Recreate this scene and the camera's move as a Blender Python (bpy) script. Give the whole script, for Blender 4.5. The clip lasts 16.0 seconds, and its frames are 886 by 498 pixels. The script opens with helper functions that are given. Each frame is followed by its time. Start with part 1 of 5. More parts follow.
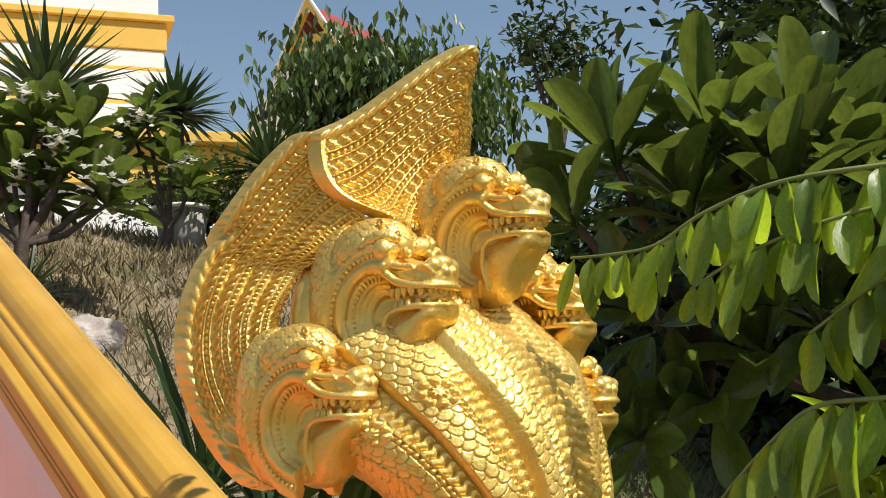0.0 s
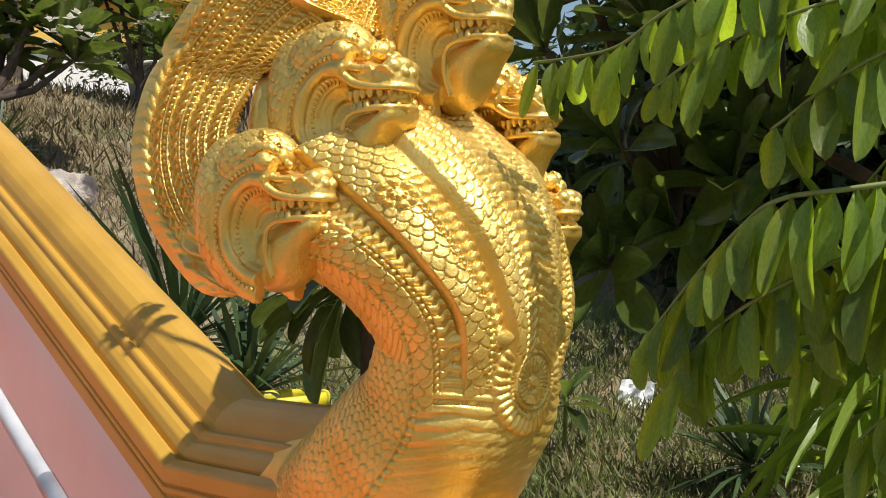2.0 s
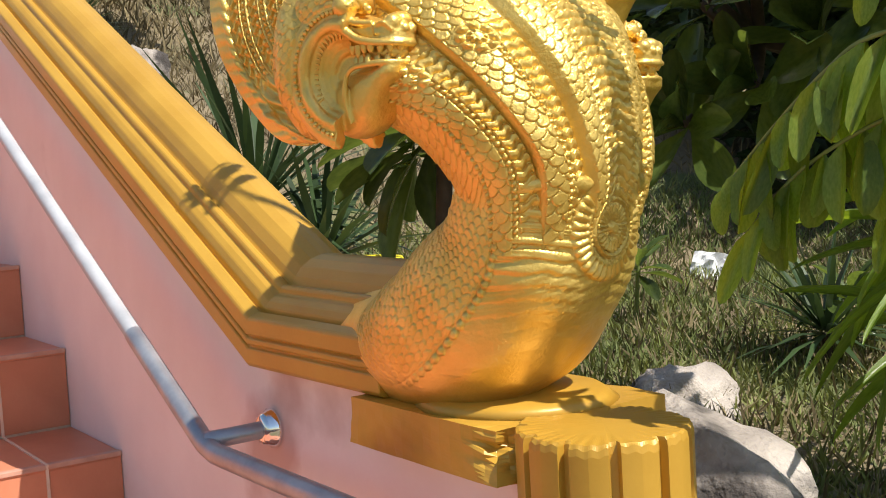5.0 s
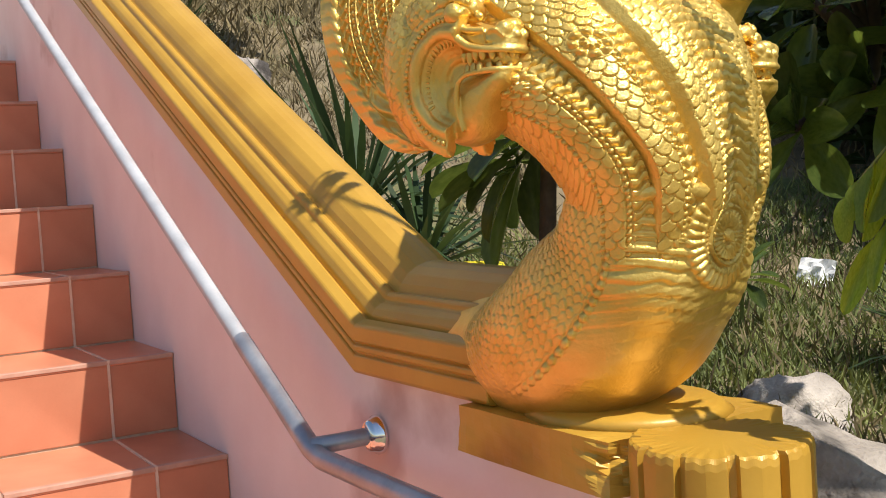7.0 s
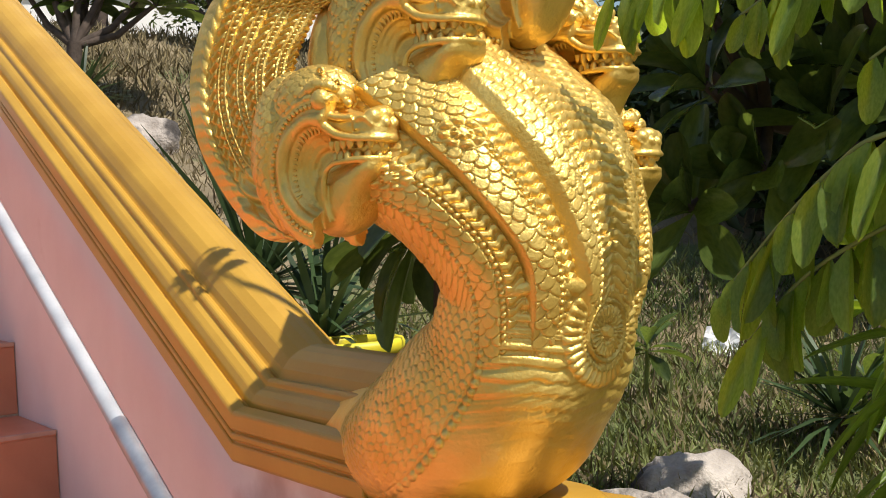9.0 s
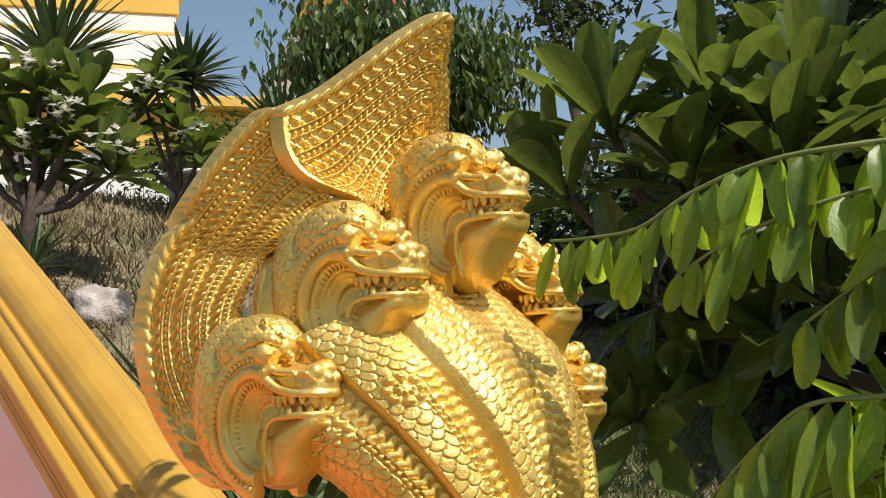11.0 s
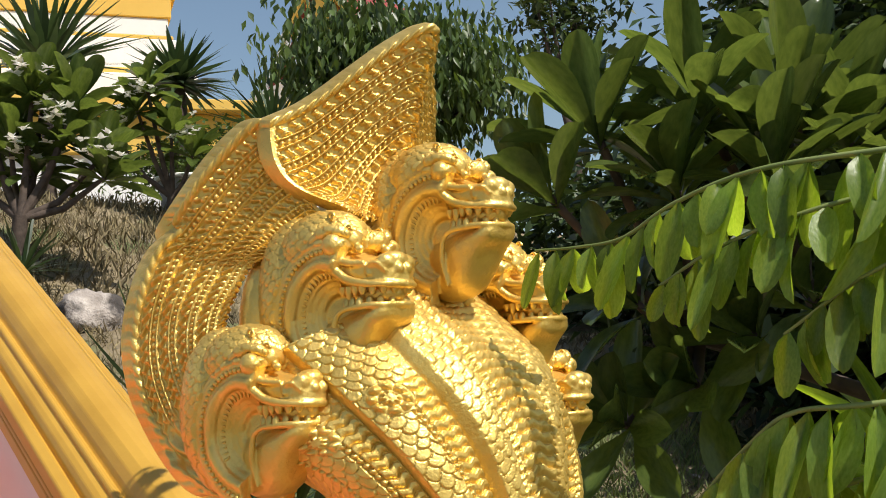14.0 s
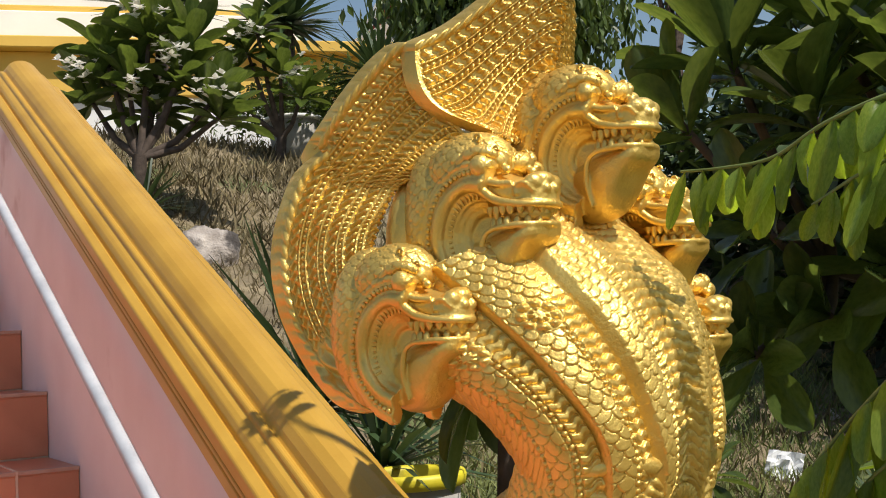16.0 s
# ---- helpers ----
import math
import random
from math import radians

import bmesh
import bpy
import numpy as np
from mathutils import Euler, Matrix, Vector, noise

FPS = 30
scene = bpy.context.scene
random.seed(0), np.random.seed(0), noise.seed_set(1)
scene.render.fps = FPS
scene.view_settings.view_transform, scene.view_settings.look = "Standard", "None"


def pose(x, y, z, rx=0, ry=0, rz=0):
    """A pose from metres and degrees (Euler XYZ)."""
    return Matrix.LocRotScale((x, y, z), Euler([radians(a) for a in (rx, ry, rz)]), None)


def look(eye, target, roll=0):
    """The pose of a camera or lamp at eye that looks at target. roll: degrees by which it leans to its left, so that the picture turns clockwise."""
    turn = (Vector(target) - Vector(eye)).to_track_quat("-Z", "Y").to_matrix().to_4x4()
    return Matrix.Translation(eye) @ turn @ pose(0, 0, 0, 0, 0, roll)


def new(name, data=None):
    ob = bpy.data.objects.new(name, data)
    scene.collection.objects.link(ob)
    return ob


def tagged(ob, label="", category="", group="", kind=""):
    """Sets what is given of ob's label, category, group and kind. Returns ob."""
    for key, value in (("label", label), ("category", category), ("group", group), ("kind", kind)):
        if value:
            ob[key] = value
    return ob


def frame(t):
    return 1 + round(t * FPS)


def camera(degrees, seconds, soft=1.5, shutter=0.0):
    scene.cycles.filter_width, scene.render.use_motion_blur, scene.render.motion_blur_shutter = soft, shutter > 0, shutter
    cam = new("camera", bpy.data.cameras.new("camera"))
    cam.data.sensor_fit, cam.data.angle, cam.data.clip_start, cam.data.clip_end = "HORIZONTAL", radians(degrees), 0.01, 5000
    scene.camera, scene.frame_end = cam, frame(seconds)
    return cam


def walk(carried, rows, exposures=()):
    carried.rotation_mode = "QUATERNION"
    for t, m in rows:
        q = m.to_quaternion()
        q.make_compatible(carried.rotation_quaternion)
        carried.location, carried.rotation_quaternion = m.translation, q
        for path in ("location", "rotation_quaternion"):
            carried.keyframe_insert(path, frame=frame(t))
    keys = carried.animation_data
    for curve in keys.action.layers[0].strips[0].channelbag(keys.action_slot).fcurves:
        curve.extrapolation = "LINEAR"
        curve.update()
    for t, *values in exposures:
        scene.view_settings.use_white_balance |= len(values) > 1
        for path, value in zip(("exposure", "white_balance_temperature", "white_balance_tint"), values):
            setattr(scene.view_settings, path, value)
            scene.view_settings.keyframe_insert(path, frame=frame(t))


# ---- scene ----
cam = camera(43.718, 16.0, soft=1.0)
WALK = [
    (0.0, look((2.2927, -0.7594, 0.6414), (1.5172, -0.1477, 0.7978), -3.03)),
    (0.5, look((2.2877, -0.7579, 0.6278), (1.5105, -0.1444, 0.7677), -2.94)),
    (1.0, look((2.2886, -0.7514, 0.6113), (1.5086, -0.1352, 0.7203), -3.05)),
    (1.5, look((2.2866, -0.7392, 0.5929), (1.5064, -0.1186, 0.6712), -3.16)),
    (2.0, look((2.2868, -0.7328, 0.5728), (1.5096, -0.1047, 0.6102), -3.26)),
    (2.5, look((2.2849, -0.7322, 0.5566), (1.5051, -0.1063, 0.5561), -3.26)),
    (3.0, look((2.2835, -0.7290, 0.5456), (1.4994, -0.1093, 0.5133), -3.68)),
    (3.5, look((2.2855, -0.7355, 0.5392), (1.4957, -0.1247, 0.4838), -3.42)),
    (6.0, look((2.2702, -0.7512, 0.5342), (1.4296, -0.2127, 0.4761), -3.54)),
    (6.5, look((2.2641, -0.7559, 0.5367), (1.4099, -0.2392, 0.4793), -3.49)),
    (7.0, look((2.2646, -0.7578, 0.5381), (1.4022, -0.2545, 0.4834), -3.60)),
    (7.5, look((2.2672, -0.7568, 0.5367), (1.4031, -0.2561, 0.4862), -3.77)),
    (8.0, look((2.2624, -0.7368, 0.5416), (1.4069, -0.2210, 0.4968), -3.36)),
    (8.5, look((2.2545, -0.7052, 0.5549), (1.4146, -0.1633, 0.5246), -3.39)),
    (9.0, look((2.2480, -0.6805, 0.5730), (1.4231, -0.1153, 0.5639), -3.20)),
    (9.5, look((2.2488, -0.6677, 0.6003), (1.4360, -0.0854, 0.6189), -3.04)),
    (10.0, look((2.2635, -0.6687, 0.6336), (1.4632, -0.0735, 0.7059), -3.05)),
    (12.5, look((2.2654, -0.6687, 0.6857), (1.4756, -0.0710, 0.8237), -3.56)),
    (13.0, look((2.2722, -0.6690, 0.6832), (1.4819, -0.0710, 0.8167), -3.33)),
    (13.5, look((2.2752, -0.6678, 0.6820), (1.4857, -0.0677, 0.8105), -3.71)),
    (14.0, look((2.2771, -0.6678, 0.6803), (1.4896, -0.0644, 0.8051), -3.51)),
    (14.5, look((2.2781, -0.6655, 0.6781), (1.4900, -0.0614, 0.7961), -3.70)),
    (15.0, look((2.2736, -0.6750, 0.6664), (1.4781, -0.0782, 0.7711), -3.33)),
    (15.5, look((2.2708, -0.6909, 0.6604), (1.4594, -0.1131, 0.7488), -2.73)),
    (16.0, look((2.2590, -0.7150, 0.6588), (1.4144, -0.1853, 0.7368), -2.87)),
]
walk(cam, WALK, exposures=[(0.0, 0.25), (2.0, 0.20), (3.5, 0.42), (7.0, 0.25), (9.0, 0.22), (12.5, 0.24), (14.5, 0.20), (16.0, 0.03)])

# ---- light ----
SUN_WAY = Vector((0.66, 0.235, 1.0)).normalized()
world = bpy.data.worlds.new("world")
scene.world = world
world.use_nodes = True
wn = world.node_tree.nodes
sky = wn.new("ShaderNodeTexSky")
sky.sky_type, sky.sun_disc = "NISHITA", False
sky.sun_elevation = math.asin(SUN_WAY.z)
sky.sun_rotation = math.atan2(SUN_WAY.x, SUN_WAY.y)
sky.air_density, sky.dust_density = 1.35, 0.8
wn["Background"].inputs["Strength"].default_value = 0.092
world.node_tree.links.new(sky.outputs[0], wn["Background"].inputs["Color"])
sun = new("sun", bpy.data.lights.new("sun", "SUN"))
sun.data.energy, sun.data.angle, sun.data.color = 5.0, radians(0.53), (1.0, 0.94, 0.84)
sun.matrix_world = look(SUN_WAY * 20, (0, 0, 0))


# ---- materials ----
def material(name, low, high, rough=0.6, metal=0.0, scale=30.0, fine=250.0, bump=0.15, dirt=None, dirt_at=0.62, spec=0.5, depth=0.004, random_value=0.0, thin=0.0, split=0.0):
    """Two-scale noise between two colours, with relief, stains and a random tone for each piece."""
    m = bpy.data.materials.new(name)
    m.use_nodes = True
    n, k = m.node_tree.nodes, m.node_tree.links
    b = n["Principled BSDF"]
    co = n.new("ShaderNodeTexCoord")
    big, small = n.new("ShaderNodeTexNoise"), n.new("ShaderNodeTexNoise")
    for tex, s, d in ((big, scale, 5.0), (small, fine, 3.0)):
        tex.inputs["Scale"].default_value, tex.inputs["Detail"].default_value = s, d
        k.new(co.outputs["Object"], tex.inputs["Vector"])
    mix = n.new("ShaderNodeMix")
    mix.data_type = "RGBA"
    mix.inputs[6].default_value, mix.inputs[7].default_value = (*low, 1), (*high, 1)
    add = n.new("ShaderNodeMath")
    add.operation = "MULTIPLY_ADD"
    add.inputs[1].default_value, add.inputs[2].default_value = 0.35, -0.17
    k.new(small.outputs["Fac"], add.inputs[0])
    sm = n.new("ShaderNodeMath")
    sm.operation = "ADD"
    ramp = n.new("ShaderNodeMapRange")
    ramp.inputs["From Min"].default_value, ramp.inputs["From Max"].default_value = 0.3, 0.7
    k.new(big.outputs["Fac"], ramp.inputs["Value"])
    k.new(ramp.outputs[0], sm.inputs[0])
    k.new(add.outputs[0], sm.inputs[1])
    k.new(sm.outputs[0], mix.inputs[0])
    last = mix.outputs[2]
    if random_value:
        info = n.new("ShaderNodeObjectInfo") if not split else n.new("ShaderNodeNewGeometry")
        hsv = n.new("ShaderNodeHueSaturation")
        mr = n.new("ShaderNodeMapRange")
        mr.inputs["To Min"].default_value, mr.inputs["To Max"].default_value = 1 - random_value, 1 + random_value
        k.new(info.outputs["Random" if not split else "Random Per Island"], mr.inputs["Value"])
        k.new(mr.outputs[0], hsv.inputs["Value"])
        k.new(last, hsv.inputs["Color"])
        last = hsv.outputs[0]
    if dirt:
        st = n.new("ShaderNodeTexNoise")
        st.inputs["Scale"].default_value, st.inputs["Detail"].default_value = scale * 0.45, 8.0
        k.new(co.outputs["Object"], st.inputs["Vector"])
        r2 = n.new("ShaderNodeMapRange")
        r2.inputs["From Min"].default_value, r2.inputs["From Max"].default_value = dirt_at, dirt_at + 0.08
        k.new(st.outputs["Fac"], r2.inputs["Value"])
        m2 = n.new("ShaderNodeMix")
        m2.data_type = "RGBA"
        m2.inputs[7].default_value = (*dirt, 1)
        k.new(last, m2.inputs[6])
        k.new(r2.outputs[0], m2.inputs[0])
        last = m2.outputs[2]
    k.new(last, b.inputs["Base Color"])
    b.inputs["Roughness"].default_value, b.inputs["Metallic"].default_value = rough, metal
    b.inputs["Specular IOR Level"].default_value = spec
    if bump:
        bu = n.new("ShaderNodeBump")
        bu.inputs["Strength"].default_value, bu.inputs["Distance"].default_value = bump, depth
        k.new(sm.outputs[0], bu.inputs["Height"])
        k.new(bu.outputs[0], b.inputs["Normal"])
    if thin:
        tr, ms = n.new("ShaderNodeBsdfTranslucent"), n.new("ShaderNodeMixShader")
        bright = n.new("ShaderNodeHueSaturation")
        bright.inputs["Value"].default_value, bright.inputs["Saturation"].default_value = 1.9, 1.15
        bright.inputs["Hue"].default_value = 0.475
        k.new(last, bright.inputs["Color"])
        k.new(bright.outputs[0], tr.inputs["Color"])
        ms.inputs[0].default_value = thin
        k.new(b.outputs[0], ms.inputs[1])
        k.new(tr.outputs[0], ms.inputs[2])
        k.new(ms.outputs[0], n["Material Output"].inputs["Surface"])
    return m


GOLD = material("gold_leaf_paint", (0.72, 0.462, 0.098), (0.88, 0.615, 0.175), rough=0.41, metal=0.74, scale=18, fine=260, bump=0.75, depth=0.0030, dirt=(0.55, 0.27, 0.045), dirt_at=0.69, spec=0.6)
GOLD_WALL = material("ochre_gold_paint", (0.47, 0.255, 0.030), (0.56, 0.32, 0.045), rough=0.40, metal=0.10, scale=6, fine=160, bump=0.15, depth=0.003, dirt=(0.36, 0.17, 0.02), dirt_at=0.64)
PINK = material("pink_wall_paint", (0.80, 0.66, 0.66), (0.87, 0.74, 0.74), rough=0.7, scale=5, fine=120, bump=0.12, dirt=(0.60, 0.42, 0.40), dirt_at=0.60)
TILE = material("terracotta_tile", (0.55, 0.20, 0.11), (0.65, 0.26, 0.15), rough=0.38, scale=7, fine=200, bump=0.05, random_value=0.10)
GROUT = material("pale_grout", (0.55, 0.40, 0.30), (0.70, 0.55, 0.42), rough=0.9, scale=40, fine=300)
STEEL = material("worn_steel_pipe", (0.28, 0.30, 0.35), (0.46, 0.49, 0.54), rough=0.38, metal=0.55, scale=14, fine=120, bump=0.08, dirt=(0.14, 0.10, 0.09), dirt_at=0.66)
RAIL_PAINT = material("pale_grey_paint", (0.38, 0.40, 0.44), (0.52, 0.54, 0.58), rough=0.45, scale=12, fine=150, bump=0.1, dirt=(0.30, 0.27, 0.26), dirt_at=0.68)
CHROME = material("chrome", (0.78, 0.78, 0.80), (0.86, 0.86, 0.88), rough=0.10, metal=1.0, scale=20, fine=200, bump=0.03)


# ---- building helpers ----
def mesh_object(name, verts, faces, mat, parent=None, label="", smooth=True):
    me = bpy.data.meshes.new(name)
    me.from_pydata(verts, [], faces)
    me.materials.append(mat)
    if smooth:
        me.polygons.foreach_set("use_smooth", [True] * len(me.polygons))
    me.update()
    ob = new(name, me)
    if parent:
        ob.parent = parent
    if label:
        ob["label"] = label
    return ob


def part(name, bm, mat, parent=None, label="", smooth=False):
    me = bpy.data.meshes.new(name)
    bm.to_mesh(me)
    bm.free()
    me.materials.append(mat)
    if smooth:
        me.polygons.foreach_set("use_smooth", [True] * len(me.polygons))
    ob = new(name, me)
    if parent:
        ob.parent = parent
    if label:
        ob["label"] = label
    return ob


def holder(name, at=(0, 0, 0)):
    ob = new(name)
    ob.location = at
    return ob


def box(bm, lo, hi, bevel=0.0):
    lo, hi = Vector(lo), Vector(hi)
    made = bmesh.ops.create_cube(bm, size=1.0, matrix=Matrix.Translation((lo + hi) / 2) @ Matrix.Diagonal((*(hi - lo), 1)))
    if bevel:
        edges = list({e for v in made["verts"] for e in v.link_edges})
        bmesh.ops.bevel(bm, geom=edges, offset=bevel, segments=2, affect="EDGES", profile=0.6)


class Shell:
    """Collects vertices and faces of one mesh."""

    def __init__(self):
        self.v, self.f = [], []

    def grid(self, pts, closed_u=False, closed_v=False):
        """pts: rows x columns x 3."""
        rows, cols = pts.shape[:2]
        base = len(self.v)
        self.v.extend(pts.reshape(-1, 3).tolist())
        for i in range(rows if closed_v else rows - 1):
            a, b = base + i * cols, base + ((i + 1) % rows) * cols
            for j in range(cols if closed_u else cols - 1):
                k = (j + 1) % cols
                self.f.append((a + j, a + k, b + k, b + j))

    def fan(self, ring, tip):
        base = len(self.v)
        self.v.extend([list(p) for p in ring])
        self.v.append(list(tip))
        n = len(ring)
        for j in range(n):
            self.f.append((base + j, base + (j + 1) % n, base + n))

    def ball(self, at, size, seg=12, turn=None):
        th = np.linspace(0, 2 * np.pi, seg, endpoint=False)
        ph = np.linspace(-np.pi / 2, np.pi / 2, seg // 2 + 1)
        p = np.stack([np.outer(np.cos(ph), np.cos(th)), np.outer(np.cos(ph), np.sin(th)), np.outer(np.sin(ph), np.ones(seg))], -1) * np.array(size)
        if turn is not None:
            p = p @ np.array(turn).T
        self.grid(p + np.array(at), closed_u=True)

    def tube(self, pts, radii, seg=8, cap=True):
        pts, radii = np.array(pts, float), np.array(radii, float)
        tang = np.gradient(pts, axis=0)
        tang /= np.linalg.norm(tang, axis=1)[:, None] + 1e-12
        ref = np.array((0.0, 0, 1)) if abs(tang[0, 2]) < 0.8 else np.array((0.0, 1, 0))
        rings = []
        th = np.linspace(0, 2 * np.pi, seg, endpoint=False)
        for p, t, r in zip(pts, tang, radii):
            a = np.cross(t, ref)
            a /= np.linalg.norm(a) + 1e-12
            b = np.cross(a, t)
            ref = b
            rings.append(p + r * (np.outer(np.cos(th), a) + np.outer(np.sin(th), b)))
        self.grid(np.array(rings), closed_u=True)
        if cap:
            self.fan(rings[0], pts[0])
            self.fan(rings[-1], pts[-1])

    def move(self, start, m):
        a = np.array(self.v[start:]) @ np.array(m.to_3x3()).T + np.array(m.translation)
        self.v[start:] = a.tolist()

    def made(self, name, mat, parent=None, label="", smooth=True):
        return mesh_object(name, self.v, self.f, mat, parent, label, smooth)


def frac(a):
    return a - np.floor(a)


def spline(points, n):
    """A smooth curve through the points (any number of columns), n samples at even arc length."""
    p = np.array(points, float)
    p = np.vstack([2 * p[0] - p[1], p, 2 * p[-1] - p[-2]])
    out = []
    for i in range(1, len(p) - 2):
        for t in np.linspace(0, 1, 24, endpoint=False):
            a, b, c, d = p[i - 1], p[i], p[i + 1], p[i + 2]
            out.append(0.5 * (2 * b + (c - a) * t + (2 * a - 5 * b + 4 * c - d) * t * t + (3 * b - a - 3 * c + d) * t ** 3))
    out.append(p[-2])
    out = np.array(out)
    s = np.concatenate([[0], np.cumsum(np.linalg.norm(np.diff(out[:, :3], axis=0), axis=1))])
    q = np.linspace(0, s[-1], n)
    return np.stack([np.interp(q, s, out[:, k]) for k in range(out.shape[1])], 1)


# ---- stair, wall and coping ----
RISE, RUN, SLOPE = 0.185, 0.3489, 0.515
CEN = 0.07          # middle plane of wall and statue
KINK = 0.755        # where the coping turns level
KINK_UP = -1.66     # where it turns level again, at the landing


def coping_line(x):
    """Height of the coping's lower edge at x."""
    return 0.285 + SLOPE * max(0.0, min(KINK - x, KINK - KINK_UP))


def wall():
    bm = bmesh.new()
    xs = [-3.2, KINK_UP, KINK, 1.38]
    rows = []
    for x in xs:
        top = coping_line(x) + 0.03
        if x > 1.3:
            top = 0.20
        rows.append([bm.verts.new(c) for c in ((x, 0.0, -1.6), (x, 0.0, top), (x, 2 * CEN, top), (x, 2 * CEN, -1.6))])
    # the wall's end steps down under the slab
    for a, b in zip(rows, rows[1:]):
        for i in range(4):
            bm.faces.new((a[i], a[(i + 1) % 4], b[(i + 1) % 4], b[i]))
    bm.faces.new(rows[0])
    bm.faces.new(rows[-1][::-1])
    bmesh.ops.recalc_face_normals(bm, faces=bm.faces)
    tagged(part("wall_stair", bm, PINK), "pale pink painted stair wall under gold coping", "wall", kind="structure")


def coping():
    """Moulded coping: one profile swept along the sloping and level runs."""
    prof = [(-0.002, -0.020), (-0.040, -0.018), (-0.046, -0.012), (-0.047, 0.010), (-0.042, 0.012), (-0.042, 0.016), (-0.050, 0.018), (-0.050, 0.026), (-0.045, 0.028), (-0.045, 0.031), (-0.053, 0.033), (-0.053, 0.054), (-0.050, 0.058), (-0.034, 0.064), (-0.030, 0.058), (-0.026, 0.058), (-0.025, 0.068),
            (-0.020, 0.078), (-0.012, 0.084), (-0.004, 0.087), (-0.003, 0.095), (0.001, 0.099), (0.009, 0.099), (0.012, 0.095), (0.015, 0.098), (0.019, 0.110), (0.028, 0.124), (0.042, 0.134), (0.058, 0.139), (0.07, 0.140)]
    prof = prof + [(2 * CEN - y, z) for y, z in prof[-2::-1]]
    path = [(-3.2, coping_line(-3.2)), (KINK_UP, coping_line(KINK_UP)), (KINK, coping_line(KINK)), (1.13, 0.285)]
    bm = bmesh.new()
    rows = []
    for i, (x, z) in enumerate(path):
        rows.append([bm.verts.new((x + (0.06 * h / 0.14 if i == 2 else 0.0), y, z + h * (1.04 if i in (1, 2) else 1.0))) for y, h in prof])
    for a, b in zip(rows, rows[1:]):
        for i in range(len(prof) - 1):
            bm.faces.new((a[i], b[i], b[i + 1], a[i + 1]))
        bm.faces.new((a[-1], b[-1], b[0], a[0]))
    bm.faces.new(rows[0][::-1])
    bm.faces.new(rows[-1])
    bmesh.ops.recalc_face_normals(bm, faces=bm.faces)
    ed = [e for e in bm.edges if e.calc_face_angle(0) > 0.35]
    bmesh.ops.bevel(bm, geom=ed, offset=0.0015, segments=1, affect="EDGES")
    tagged(part("coping", bm, GOLD_WALL), "ochre gold moulded coping along a stair wall", "coping", kind="structure")


def stairs():
    bm = bmesh.new()
    for k in range(-6, 7):
        x0, z = -k * RUN, k * RISE
        box(bm, (x0 - 3.2 if k == 6 else x0 - RUN - 0.02, -2.4, z - RISE - 0.25), (x0 - 0.004, -0.001, z - 0.004))
    base = tagged(part("stairs", bm, GROUT), "tiled concrete stair with terracotta treads", "stairs", kind="structure")
    joints = [0.0, -0.155, -0.455, -0.755, -1.055, -1.355, -1.655, -1.955, -2.255]
    tread, riser, nose = {}, {}, {}
    for a, b in zip(joints, joints[1:]):
        w = round(a - b, 3)
        if w not in tread:
            for store, nm, size in ((tread, "tile", (RUN - 0.004, w - 0.005, 0.012)), (riser, "tile", (0.012, w - 0.005, RISE - 0.016)), (nose, "nosing", (0.020, w - 0.003, 0.010))):
                bm = bmesh.new()
                box(bm, [-s / 2 for s in size], [s / 2 for s in size], 0.0015)
                me = bpy.data.meshes.new(nm)
                bm.to_mesh(me)
                bm.free()
                me.materials.append(TILE if nm == "tile" else NOSING)
                store[w] = me
        for k in range(-6, 7):
            x0, z = -k * RUN, k * RISE
            y = (a + b) / 2
            for store, nm, pos in ((tread, "tile", (x0 - RUN / 2 + 0.004, y, z - 0.006)), (riser, "tile", (x0 - 0.006, y, z - RISE / 2 - 0.004)), (nose, "nosing", (x0 - 0.006, y, z - 0.0035))):
                ob = new(nm, store[w])
                ob.location, ob.parent = pos, base


def painted_line():
    """The pale line that runs up the stair beside the wall."""
    bm = bmesh.new()
    for k in range(-6, 6):
        x0, z = -k * RUN, k * RISE
        box(bm, (x0 - RUN, -0.1585, z - 0.003), (x0 + 0.0055, -0.1525, z + 0.0025))
        box(bm, (x0 - 0.003, -0.1585, z - RISE + 0.0025), (x0 + 0.0035, -0.1525, z + 0.0015))
    ob = tagged(part("trim", bm, LINE_PAINT), "thin pale grout line up the stair", "trim", kind="structure")


LINE_PAINT = material("pale_line", (0.66, 0.46, 0.34), (0.78, 0.60, 0.48), rough=0.8, scale=30, fine=200)
NOSING = material("pale_nosing", (0.50, 0.26, 0.19), (0.62, 0.36, 0.27), rough=0.5, scale=20, fine=200)


